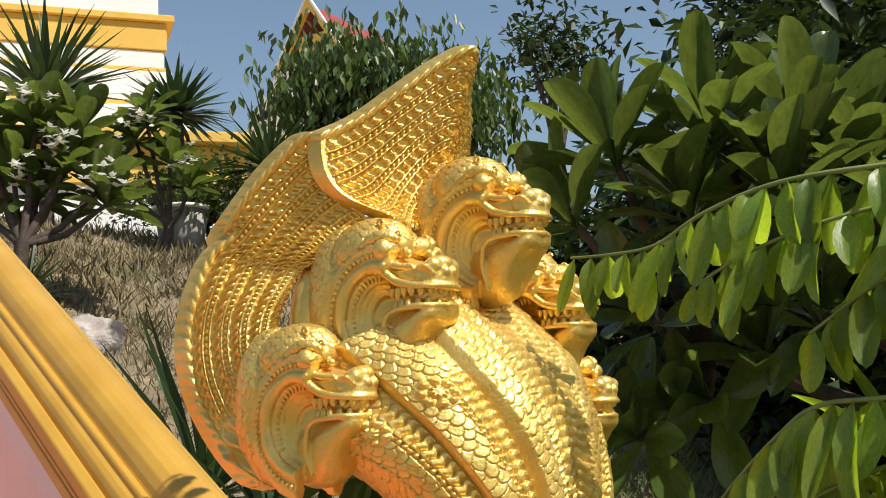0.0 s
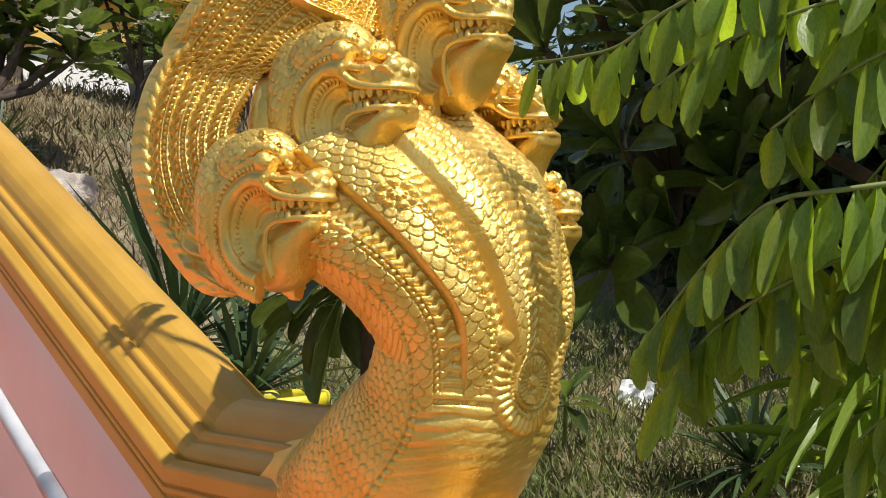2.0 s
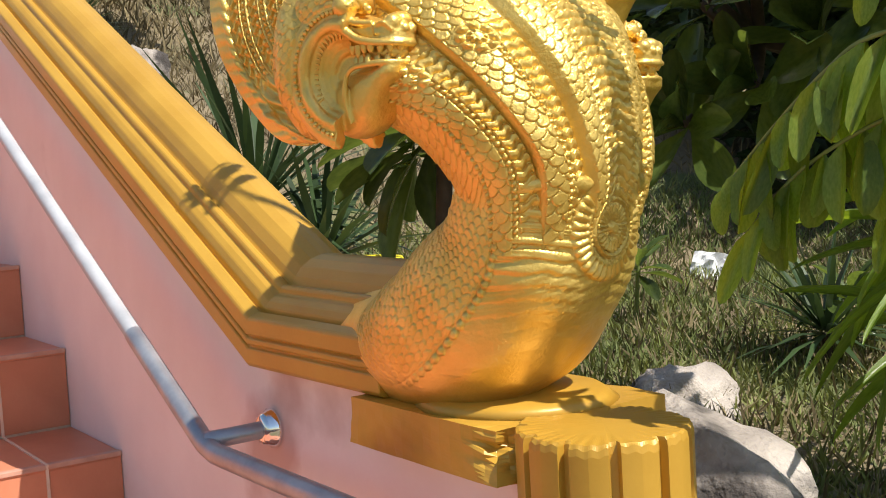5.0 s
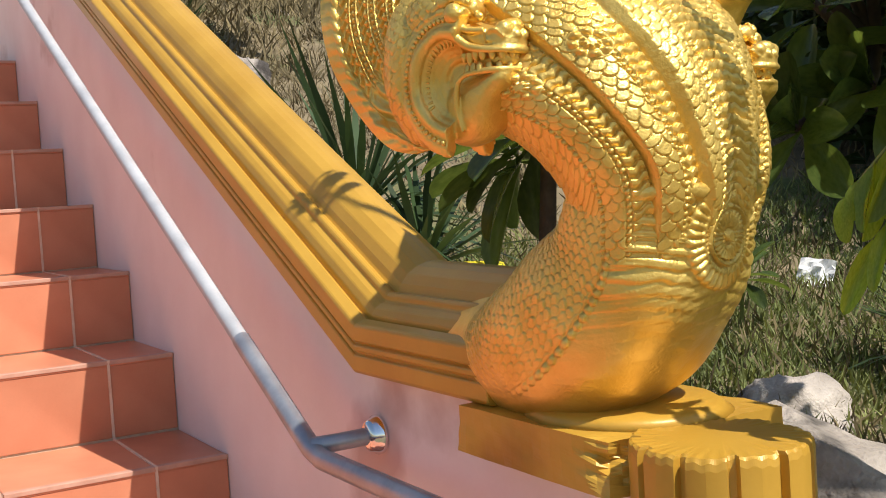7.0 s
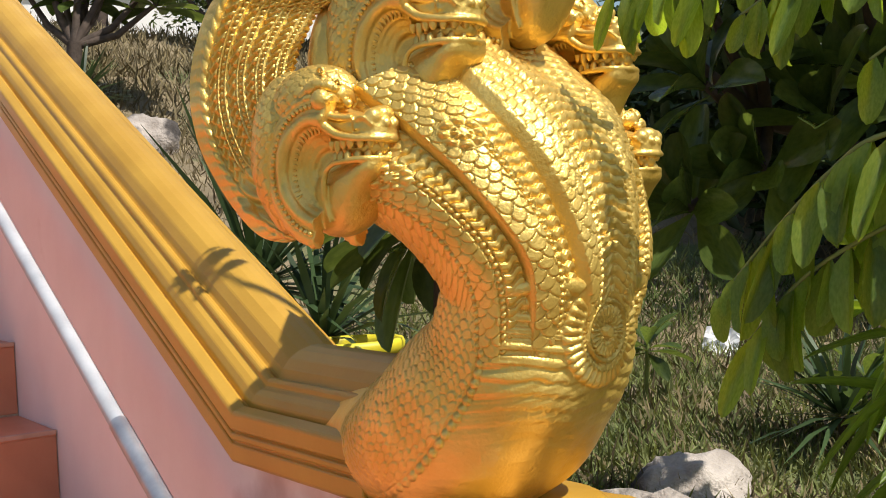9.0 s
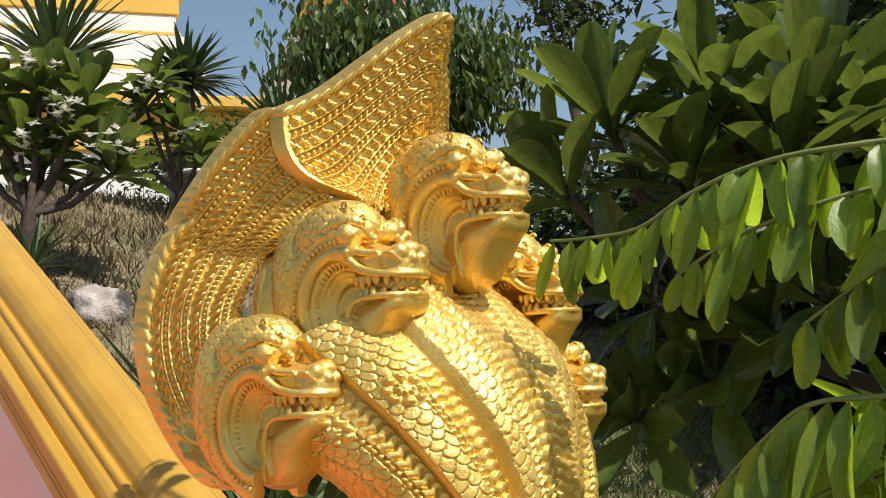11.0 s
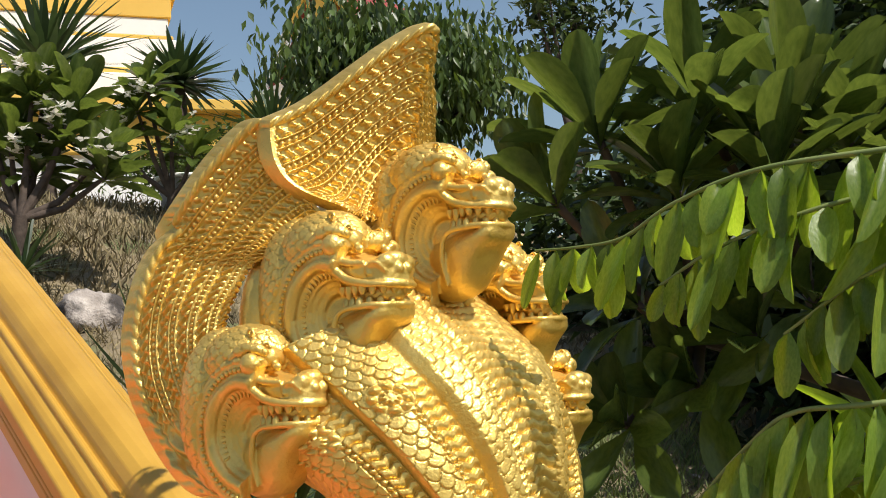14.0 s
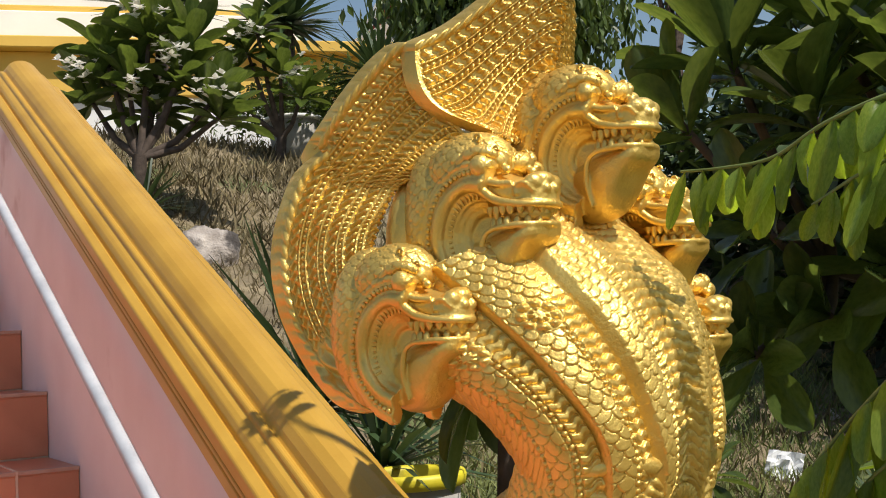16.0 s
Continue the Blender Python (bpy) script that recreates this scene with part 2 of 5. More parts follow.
def handrail():
    rail = holder("handrail", (0.70, -0.12, 0.0))
    rail_y = -0.10
    s = Shell()
    line = [(-1.75, rail_y, 1.425), (-0.053, rail_y, 0.545), (0.66, rail_y, 0.176), (0.70, rail_y, 0.156), (0.74, rail_y, 0.147), (1.9, rail_y, 0.146)]
    line = [np.array(p) - (0.70, -0.12, 0.006) for p in line]
    joint = line[1] + (line[2] - line[1]) * 0.66
    s.tube([line[0], line[1], joint], [0.0152] * 3, 16)
    s.made("pipe", RAIL_PAINT, rail, "pale grey painted pipe")
    s = Shell()
    s.tube([joint] + line[2:], [0.0165] * 5, 16)
    s.made("pipe", STEEL, rail, "worn dark steel pipe")
    s = Shell()
    s.tube([(0.005, 0.020, 0.156), (0.025, 0.05, 0.160), (0.035, 0.108, 0.163)], [0.014] * 3, 12)
    s.made("bracket", STEEL, rail)
    s = Shell()
    prof = [(0.031, 0.119), (0.031, 0.113), (0.027, 0.108), (0.025, 0.102), (0.022, 0.098), (0.016, 0.095), (0.0, 0.095)]
    th = np.linspace(0, 2 * np.pi, 28, endpoint=False)
    s.grid(np.array([[(0.035 + r * math.cos(a), y, 0.163 + r * math.sin(a)) for a in th] for r, y in prof]), closed_u=True)
    s.made("flange", CHROME, rail, "round chrome wall flange")
    tagged(rail, "worn steel pipe handrail fixed to a pink wall", "handrail")


def pedestal():
    """Slab under the statue and the fluted pillar cap before it."""
    bm = bmesh.new()
    box(bm, (1.076, -0.058, 0.206), (1.374, 2 * CEN + 0.058, 0.266))
    bmesh.ops.subdivide_edges(bm, edges=list(bm.edges), cuts=14, use_grid_fill=True)
    for v in bm.verts:
        wear = noise.noise(v.co * 22) * 0.0035 + noise.noise(v.co * 70) * 0.0015
        v.co += Vector((0, -1 if v.co.y < 0 else 1, 0.6)) * wear
        chip = max(0.0, 1 - (Vector((v.co.x, v.co.y, v.co.z)) - Vector((1.374, -0.058, 0.250))).length / 0.05)
        v.co += Vector((-0.022, 0.020, -0.006)) * chip * (1 + 0.6 * noise.noise(v.co * 90))
    tagged(part("plinth_slab", bm, GOLD_WALL, smooth=False), "ochre gold painted plinth slab with chipped corner", "plinth", kind="structure")
    bm = bmesh.new()
    bmesh.ops.create_cone(bm, cap_ends=True, segments=64, radius1=0.122, radius2=0.104, depth=0.012)
    for v in bm.verts:
        v.co = Vector((v.co.x * 1.05 + 1.252, v.co.y * 0.98 + CEN + 0.004 * noise.noise(v.co * 30), v.co.z + 0.2715))
    tagged(part("mortar_bed", bm, GOLD_WALL, smooth=True), "gold painted mortar bed under the statue", "plinth", kind="structure")
    pil = holder("pillar", (1.434, 0.040, -1.3))
    s = Shell()
    a = np.linspace(0, 2 * np.pi, 288, endpoint=False)
    lobe = frac(a * 11 / (2 * np.pi))
    r = 0.094 - 0.011 * (lobe > 0.80) - 0.004 * np.abs(lobe - 0.4) * (lobe < 0.80)
    rim = np.column_stack([r * np.cos(a), r * np.sin(a)])
    wob = 0.003 * np.sin(a * 5) * np.sin(a * 3 + 1) + 0.0012 * np.sin(a * 41)
    rows = [np.column_stack([rim * k, h + wob * w]) for h, k, w in ((0.0, 1, 0), (1.557, 1.0, 1), (1.564, 0.985, 1), (1.567, 0.95, 0.4), (1.568, 0.6, 0.0))]
    s.grid(np.array(rows), closed_u=True)
    s.fan(rows[-1], (0, 0, 1.569))
    s.made("shaft", GOLD_WALL, pil, smooth=False)
    tagged(pil, "short ochre gold fluted pillar before the statue", "pillar")


wall()
coping()
stairs()
painted_line()
handrail()
pedestal()


# ---- the statue ----
def scale_relief(s, v, w, l):
    """Height 0..1 of hand-cut overlapping scales in staggered rows, each with a rounded free tip."""
    s, v = s + 0.0013 * np.sin(v * 160 + 1.3 * np.sin(s * 120)) + 0.001 * np.sin(v * 67 + s * 31), v + 0.0012 * np.sin(s * 190 + 2.0 * np.sin(v * 97)) + 0.001 * np.sin(s * 53 - v * 41)
    pitch = l * 0.62
    row = np.floor(v / pitch)
    h = np.zeros(np.shape(s + v))
    for back in (1, 0, -1, -2):
        r = row + back
        x = frac(s / w + 0.5 * r) - 0.5
        cell = np.floor(s / w + 0.5 * r)
        y = (v - r * pitch) / pitch
        rho = np.hypot(x / 0.54, (y - 0.35) / 1.02)
        rho = np.maximum(rho, np.abs(x / 0.50))
        own = 0.13 * np.sin(cell * 12.9 + r * 78.2)
        h = np.where((rho < 1) & (y > -0.65), np.clip((1 - rho) * 5.5, 0, 1) ** 0.6 * (0.62 + own + 0.26 * y), h)
    return h


def plate_relief(s, v, l, wave=0.003, span=0.022):
    f = frac((v + wave * np.sin(2 * np.pi * s / span)) / l)
    return np.clip(f * 6, 0, 1) * np.clip((1 - f) * 2.2, 0, 1) ** 0.5


def bead_relief(s, v, l, width):
    a = (frac(v / l) - 0.5) * l
    return np.sqrt(np.clip(1 - (a * a + s * s) / (0.5 * width) ** 2, 0, 1))


def lumpy(p, amount, size, seed):
    """Slow unevenness of hand-modelled plaster."""
    a = p / size + seed
    return amount * (np.sin(a[..., 0] + 1.7 * np.sin(a[..., 1])) + np.sin(a[..., 1] * 1.3 + 1.1 * np.sin(a[..., 2])) + np.sin(a[..., 2] * 0.9 + a[..., 0]))


def sweep(sh, rows, relief, face, n_along, n_round, power=2.7):
    """rows: x, y, z, half width, half depth. face: the way that its front looks. relief(s, v, round angle, points) gives heights in metres."""
    c = spline(rows, n_along)
    pos, a, b = c[:, :3], c[:, 3], c[:, 4]
    t = np.gradient(pos, axis=0)
    t /= np.linalg.norm(t, axis=1)[:, None]
    f = np.array(face, float)
    fr = f - (t @ f)[:, None] * t
    fr /= np.linalg.norm(fr, axis=1)[:, None]
    lat = np.cross(t, fr)
    th = np.linspace(-np.pi, np.pi, n_round, endpoint=False)
    cs, sn = np.cos(th), np.sin(th)
    k = (np.abs(cs) ** power + np.abs(sn) ** power) ** (-1 / power)
    base = pos[:, None] + (b[:, None] * (k * cs)[None])[..., None] * fr[:, None] + (a[:, None] * (k * sn)[None])[..., None] * lat[:, None]
    nrm = cs[None, :, None] * fr[:, None] / b[:, None, None] + sn[None, :, None] * lat[:, None] / a[:, None, None]
    nrm /= np.linalg.norm(nrm, axis=2)[..., None]
    v = np.concatenate([[0], np.cumsum(np.linalg.norm(np.diff(pos, axis=0), axis=1))])
    s = th[None] * ((a + b) / 2)[:, None]
    h = relief(s, np.repeat(v[:, None], n_round, 1), np.repeat(th[None], n_along, 0), base)
    h = h + lumpy(base, 0.0006, 0.021, 3.0)
    sh.grid(base + nrm * h[..., None], closed_u=True)
    return pos, fr, lat


def body_relief(s, v, th, p):
    m = np.abs(th)
    z = p[..., 2]
    wave = z + 0.05 * p[..., 1] + 0.0016 * np.sin(p[..., 1] * 190 + 30 * np.sin(z * 40)) + 0.0028 * np.sin(p[..., 1] * 62 + 25 * z)
    f = frac(wave / 0.0150)
    plates = 0.0046 * np.clip(f * 4, 0, 1) * np.clip((1 - f) * 1.7, 0, 1) ** 0.6 * np.clip((z - 0.36) / 0.10, 0.10, 1)
    small = 0.0034 * scale_relief(s, v, 0.0120, 0.0150)
    h = np.where((m < 1.30) & (v > 0.16), plates, small)
    h = np.where((np.abs(m - 1.30) < 0.05) & (v > 0.13), 0.0048 * bead_relief((m - 1.30) * 0.1, v, 0.0095, 0.0095), h)
    # the round boss on the chest: knob, rings, beads and two wreaths of petals
    dy, dz = p[..., 1] + 0.004, z - 0.472
    d = np.sqrt(dy ** 2 + dz ** 2) + np.where(m > 1.3, 1, 0)
    a = np.arctan2(dz, dy)
    wreath = np.abs(np.sin(a * 13)) ** 0.6
    outer = np.abs(np.sin(a * 17)) ** 0.6
    boss = np.select([d < 0.006, d < 0.009, d < 0.013, d < 0.015, d < 0.026, d < 0.028, d < 0.0315, d < 0.034, d < 0.038, d < 0.041, d < 0.059],
                     [0.013, 0.006, 0.0055 + 0.005 * np.abs(np.sin(a * 8)), 0.010, 0.0055 + 0.0055 * wreath, 0.0045, 0.011, 0.005, 0.0055 + 0.004 * np.abs(np.sin(a * 24)), 0.0095, 0.0035 + 0.0065 * outer * np.clip((0.059 - d) * 160, 0, 1) ** 0.5], 0.0)
    h = np.where(d < 0.059, boss, h)
    # collar of two plain waves where the necks part
    c = z - 0.522 - 0.004 * np.sin(p[..., 1] * 70 + 1)
    h = np.where((m < 1.30) & (c > -0.010) & (d > 0.059), 0.0095 * np.sqrt(np.clip(1 - (c / 0.011) ** 2, 0, 1)) + 0.003, h)
    return h * np.clip((z - 0.285) / 0.05, 0.10, 1) * np.clip((v - 0.085) / 0.05, 0, 1)


def closed_spline(ctrl, counts):
    """Smooth closed curves: ctrl is rows x points x 3; counts gives the samples after each point."""
    n = ctrl.shape[1]
    out, seg, at = [], [], []
    for i in range(n):
        a, b, c, d = (ctrl[:, (i + k) % n][:, None] for k in (-1, 0, 1, 2))
        t = np.linspace(0, 1, counts[i], endpoint=False)[None, :, None]
        out.append(0.5 * (2 * b + (c - a) * t + (2 * a - 5 * b + 4 * c - d) * t * t + (3 * b - a - 3 * c + d) * t ** 3))
        seg += [i] * counts[i]
        at += list(t[0, :, 0])
    return np.concatenate(out, 1), np.array(seg), np.array(at)


def mantle(sh):
    """The five necks as one fan: each inner neck overlaps the outer one with a smooth stepped edge."""
    n = 470
    mid = spline([(-0.010, 0, 0.790), (0.055, 0, 0.725), (0.096, 0, 0.665), (0.116, 0, 0.600), (0.115, 0, 0.530), (0.090, 0, 0.450)], n)
    cord_1 = [(-0.008, -0.118, 0.757), (0.050, -0.112, 0.702), (0.085, -0.088, 0.645), (0.102, -0.066, 0.583), (0.105, -0.050, 0.520), (0.085, -0.045, 0.450)]
    cord_2 = [(-0.060, -0.180, 0.722), (0.010, -0.166, 0.668), (0.058, -0.143, 0.612), (0.084, -0.113, 0.555), (0.082, -0.098, 0.510), (0.065, -0.088, 0.450)]
    outer = [(-0.150, -0.196, 0.632), (-0.060, -0.184, 0.624), (0.000, -0.166, 0.600), (0.034, -0.142, 0.556), (0.036, -0.120, 0.510), (0.028, -0.108, 0.450)]
    back = [(-0.190, -0.140, 0.645), (-0.130, -0.130, 0.622), (-0.080, -0.110, 0.592), (-0.046, -0.095, 0.552), (-0.030, -0.085, 0.510), (-0.040, -0.080, 0.450)]
    back_mid = spline([(-0.12, 0, 0.70), (-0.09, 0, 0.66), (-0.06, 0, 0.62), (-0.045, 0, 0.57), (-0.04, 0, 0.52), (-0.05, 0, 0.45)], n)

    def half(side):
        c1, c2, o, b = (spline(r, n) * np.array((1, -side * (0.93 if side > 0 else 1.0), 1)) for r in (cord_1, cord_2, outer, back))
        mm = (c1 + c2) / 2 + np.array((0.008, side * 0.007, 0.002))
        lm = (c2 + o) / 2 + np.array((0.005, side * 0.011, 0.0))
        sd = (o + b) / 2 + np.array((0.0, side * 0.010, -0.010))
        return [c1, mm, c2, lm, o, sd, b]

    near, far = half(-1), half(1)
    ctrl = np.stack([mid] + near + [back_mid] + far[::-1], 1)
    counts = [50, 40, 40, 40, 40, 46, 40, 12, 12, 20, 24, 26, 26, 26, 26, 40]
    base, seg, f = closed_spline(ctrl, counts)
    du, dv = np.roll(base, -1, 1) - np.roll(base, 1, 1), np.gradient(base, axis=0)
    nrm = np.cross(du, dv)
    nrm /= np.linalg.norm(nrm, axis=2)[..., None] + 1e-12
    nrm *= np.sign((nrm[n // 2, 0] * np.array((1, 0, 0))).sum())
    step = np.linalg.norm(np.roll(base, -1, 1) - base, axis=2)
    s = np.concatenate([np.zeros((n, 1)), np.cumsum(step, 1)[:, :-1]], 1)
    v = np.concatenate([np.zeros((1, base.shape[1])), np.cumsum(np.linalg.norm(np.diff(base, axis=0), axis=2), 0)], 0)
    start = [int(np.sum(counts[:k])) for k in range(17)]
    h = np.zeros(s.shape)

    def lobe(i0, i1, flip, kind):
        """Columns i0..i1 of one neck. flip: its outer edge is at i0."""
        d = s[:, i0:i1] - s[:, i0:i0 + 1]
        wide = s[:, i1 - 1:i1] - s[:, i0:i0 + 1] + 1e-6
        d = wide - d if flip else d
        w, vv = d / wide, v[:, i0:i1]
        out = wide - d                                   # distance from the outer edge
        plates = 0.0052 * plate_relief(d, vv, 0.0118, 0.0017, 0.017)
        small = 0.0040 * scale_relief(d, vv, 0.0150, 0.0165)
        if kind == "mid":
            r = np.where(w < 0.42, plates, small)
            split, lift = 0.42, 0.0125 * np.clip(w / 0.6, 0, 1)
        else:
            r = np.where((w < 0.40) & (vv > 0.09), plates, small)
            split, lift = 0.40, (0.0125 if kind == "inner" else 0.006) * w ** 1.4
        r = np.where((np.abs(w - split) * wide < 0.0036) & (vv > 0.09), 0.0042 * bead_relief((w - split) * wide, vv, 0.0075, 0.0072), r)
        # rosette of beads below the chin
        if kind != "mid":
            x, y = (w - 0.52) * wide, vv - 0.105
            q = np.hypot(x, y)
            a = np.arctan2(y, x)
            r = np.where(q < 0.020, np.where(q < 0.005, 0.007, 0.003 + 0.005 * np.abs(np.sin(a * 4)) * np.abs(np.sin(q * 330))), r)
        band = 0.0085 if kind != "outer" else 0.0
        if band:
            r = r * np.clip((out - band) / 0.002, 0, 1)
            lift = lift * np.clip(out / band, 0, 1) ** 0.7
        else:
            r = np.where(out < 0.008, 0.0048 * bead_relief(out - 0.004, vv, 0.0085, 0.008), r)
            lift = lift * np.clip(out / 0.003, 0, 1)
        h[:, i0:i1] += r + lift

    lobe(start[0], start[1], False, "mid")
    lobe(start[15], start[16], True, "mid")
    lobe(start[1], start[3], False, "inner")
    lobe(start[13], start[15], True, "inner")
    lobe(start[3], start[5], False, "outer")
    lobe(start[11], start[13], True, "outer")
    for i0, i1 in ((start[5], start[8]), (start[8], start[11])):
        h[:, i0:i1] += 0.0032 * scale_relief(s[:, i0:i1], v[:, i0:i1], 0.0165, 0.0175)
    h += lumpy(base, 0.0006, 0.021, 3.0)
    sh.grid(base + nrm * h[..., None], closed_u=True)


def head_form():
    """The modelled mass of one roaring head, looking along +x with its eyes at height 0, fused like plaster."""
    sh = Shell()
    ang = np.linspace(0, 2 * np.pi, 32, endpoint=False)
    ca, sa = np.cos(ang), np.sin(ang)
    k = (np.abs(ca) ** 2.6 + np.abs(sa) ** 2.6) ** (-1 / 2.6)

    def loft(keys, n):
        rows = [np.stack([np.full(32, x), a * k * ca, z + b * k * sa], 1) for x, z, a, b in spline(keys, n)]
        sh.grid(np.array(rows), closed_u=True)
        sh.fan(rows[0][::-1], rows[0].mean(0))
        sh.fan(rows[-1], rows[-1].mean(0))

    sh.ball((-0.046, 0, 0.003), (0.054, 0.042, 0.037), 28)
    sh.ball((-0.086, 0, -0.048), (0.046, 0.047, 0.088), 28)
    sh.ball((-0.024, 0, -0.072), (0.058, 0.021, 0.050), 24)
    sh.ball((0.018, 0, -0.052), (0.034, 0.025, 0.016), 20)
    # upper jaw and nose
    loft([(-0.035, -0.012, 0.040, 0.022), (-0.008, -0.021, 0.037, 0.020), (0.012, -0.028, 0.031, 0.017), (0.028, -0.031, 0.028, 0.016), (0.043, -0.032, 0.026, 0.016), (0.053, -0.035, 0.019, 0.012), (0.058, -0.036, 0.007, 0.006)], 26)
    sh.ball((0.043, 0, -0.020), (0.014, 0.017, 0.010), 18)
    # lower jaw and throat
    loft([(0.051, -0.066, 0.014, 0.003), (0.047, -0.070, 0.024, 0.008), (0.034, -0.077, 0.029, 0.014), (0.018, -0.090, 0.031, 0.027), (0.000, -0.099, 0.031, 0.036), (-0.026, -0.104, 0.028, 0.035), (-0.05, -0.10, 0.022, 0.03)], 30)
    mx, mz = -0.012, -0.072
    for y in (1, -1):
        sh.ball((0.046, y * 0.014, -0.023), (0.0105, 0.0115, 0.0095), 16)
        sh.ball((0.055, y * 0.006, -0.029), (0.006, 0.006, 0.006), 12)
        sh.tube(spline([(0.052, y * 0.020, -0.032), (0.044, y * 0.027, -0.023), (0.034, y * 0.027, -0.027), (0.036, y * 0.028, -0.035)], 14), [0.0028] * 14, 8)
        # lips
        sh.tube(spline([(0.057, 0, -0.044), (0.051, y * 0.021, -0.044), (0.032, y * 0.031, -0.042), (0.014, y * 0.036, -0.037), (-0.002, y * 0.041, -0.025), (-0.020, y * 0.043, -0.021)], 26), [0.0042] * 26, 10)
        sh.tube(spline([(0.030, y * 0.026, -0.022), (0.012, y * 0.033, -0.020), (-0.002, y * 0.037, -0.013), (-0.018, y * 0.041, -0.012)], 20), [0.0036] * 20, 8)
        sh.tube(spline([(0.052, 0, -0.0635), (0.046, y * 0.022, -0.0635), (0.026, y * 0.031, -0.064), (0.006, y * 0.034, -0.066), (-0.006, y * 0.034, -0.075), (-0.010, y * 0.033, -0.100), (-0.006, y * 0.030, -0.125)], 30), [0.0030] * 30, 10)
        # rings round the gape, each further in
        for r, out, fat in ((0.066, 0.036, 0.009), (0.0575, 0.037, 0.008), (0.0505, 0.0405, 0.0075), (0.0440, 0.0330, 0.0065), (0.0385, 0.0280, 0.0060), (0.0325, 0.0235, 0.0060), (0.026, 0.0200, 0.0060)):
            a = np.linspace(radians(70), radians(258), 50)
            squeeze = 1 - 0.10 * np.clip((a - radians(180)) / radians(90), 0, 1)
            sh.tube(np.stack([mx + r * squeeze * np.cos(a), y * (out - 0.006 * np.clip((a - radians(200)) / 1.0, 0, 1)), mz + r * 1.05 * np.sin(a)], 1), [fat] * 50, 10)
        # brow and the curled bumps before the eye
        sh.tube(spline([(0.012, y * 0.028, 0.008), (0.003, y * 0.034, 0.013), (-0.012, y * 0.038, 0.012), (-0.030, y * 0.040, 0.004)], 16), np.concatenate([np.linspace(0.003, 0.0055, 8), np.linspace(0.0055, 0.002, 8)]), 10)
        sh.ball((0.002, y * 0.016, 0.004), (0.015, 0.016, 0.011), 16)
        sh.ball((0.018, y * 0.019, -0.006), (0.0055, 0.0055, 0.0055), 12)
    ob = sh.made("head_form", GOLD)
    fuse = ob.modifiers.new("fuse", "REMESH")
    fuse.mode, fuse.voxel_size, fuse.adaptivity = "VOXEL", 0.0012, 0.0
    me = bpy.data.meshes.new_from_object(ob.evaluated_get(bpy.context.evaluated_depsgraph_get()))
    p = np.zeros(len(me.vertices) * 3)
    me.vertices.foreach_get("co", p)
    p = p.reshape(-1, 3)
    e = np.zeros(len(me.edges) * 2, int)
    me.edges.foreach_get("vertices", e)
    e = e.reshape(-1, 2)
    count = np.bincount(e.ravel(), minlength=len(p))[:, None] + 1e-9
    for _ in range(3):
        acc = np.stack([np.bincount(e[:, 0], p[e[:, 1], k], len(p)) + np.bincount(e[:, 1], p[e[:, 0], k], len(p)) for k in range(3)], 1)
        p = p * 0.4 + 0.6 * acc / count
    me.vertices.foreach_set("co", p.ravel())
    me.update()
    nr = np.zeros(len(p) * 3)
    me.vertices.foreach_get("normal", nr)
    nr = nr.reshape(-1, 3)
    faces = [tuple(q.vertices) for q in me.polygons]
    # scales on crown, cheek and neck
    gape = np.hypot(p[:, 0] - mx, (p[:, 2] - mz) / 1.05)
    keep = np.where(p[:, 2] > -0.012, np.clip((0.020 - p[:, 0]) / 0.01, 0, 1), np.clip((gape - 0.070) / 0.003, 0, 1) * (p[:, 0] < 0))
    keep = keep * (gape > 0.068)
    h = keep * 0.0030 * scale_relief(p[:, 2] - 0.9 * np.abs(p[:, 1]), -p[:, 0] + 0.3 * p[:, 2], 0.0125, 0.0150)
    h += lumpy(p, 0.0005, 0.012, 5.0)
    bpy.data.objects.remove(ob)
    bpy.data.meshes.remove(me)
    return p + nr * h[:, None], faces


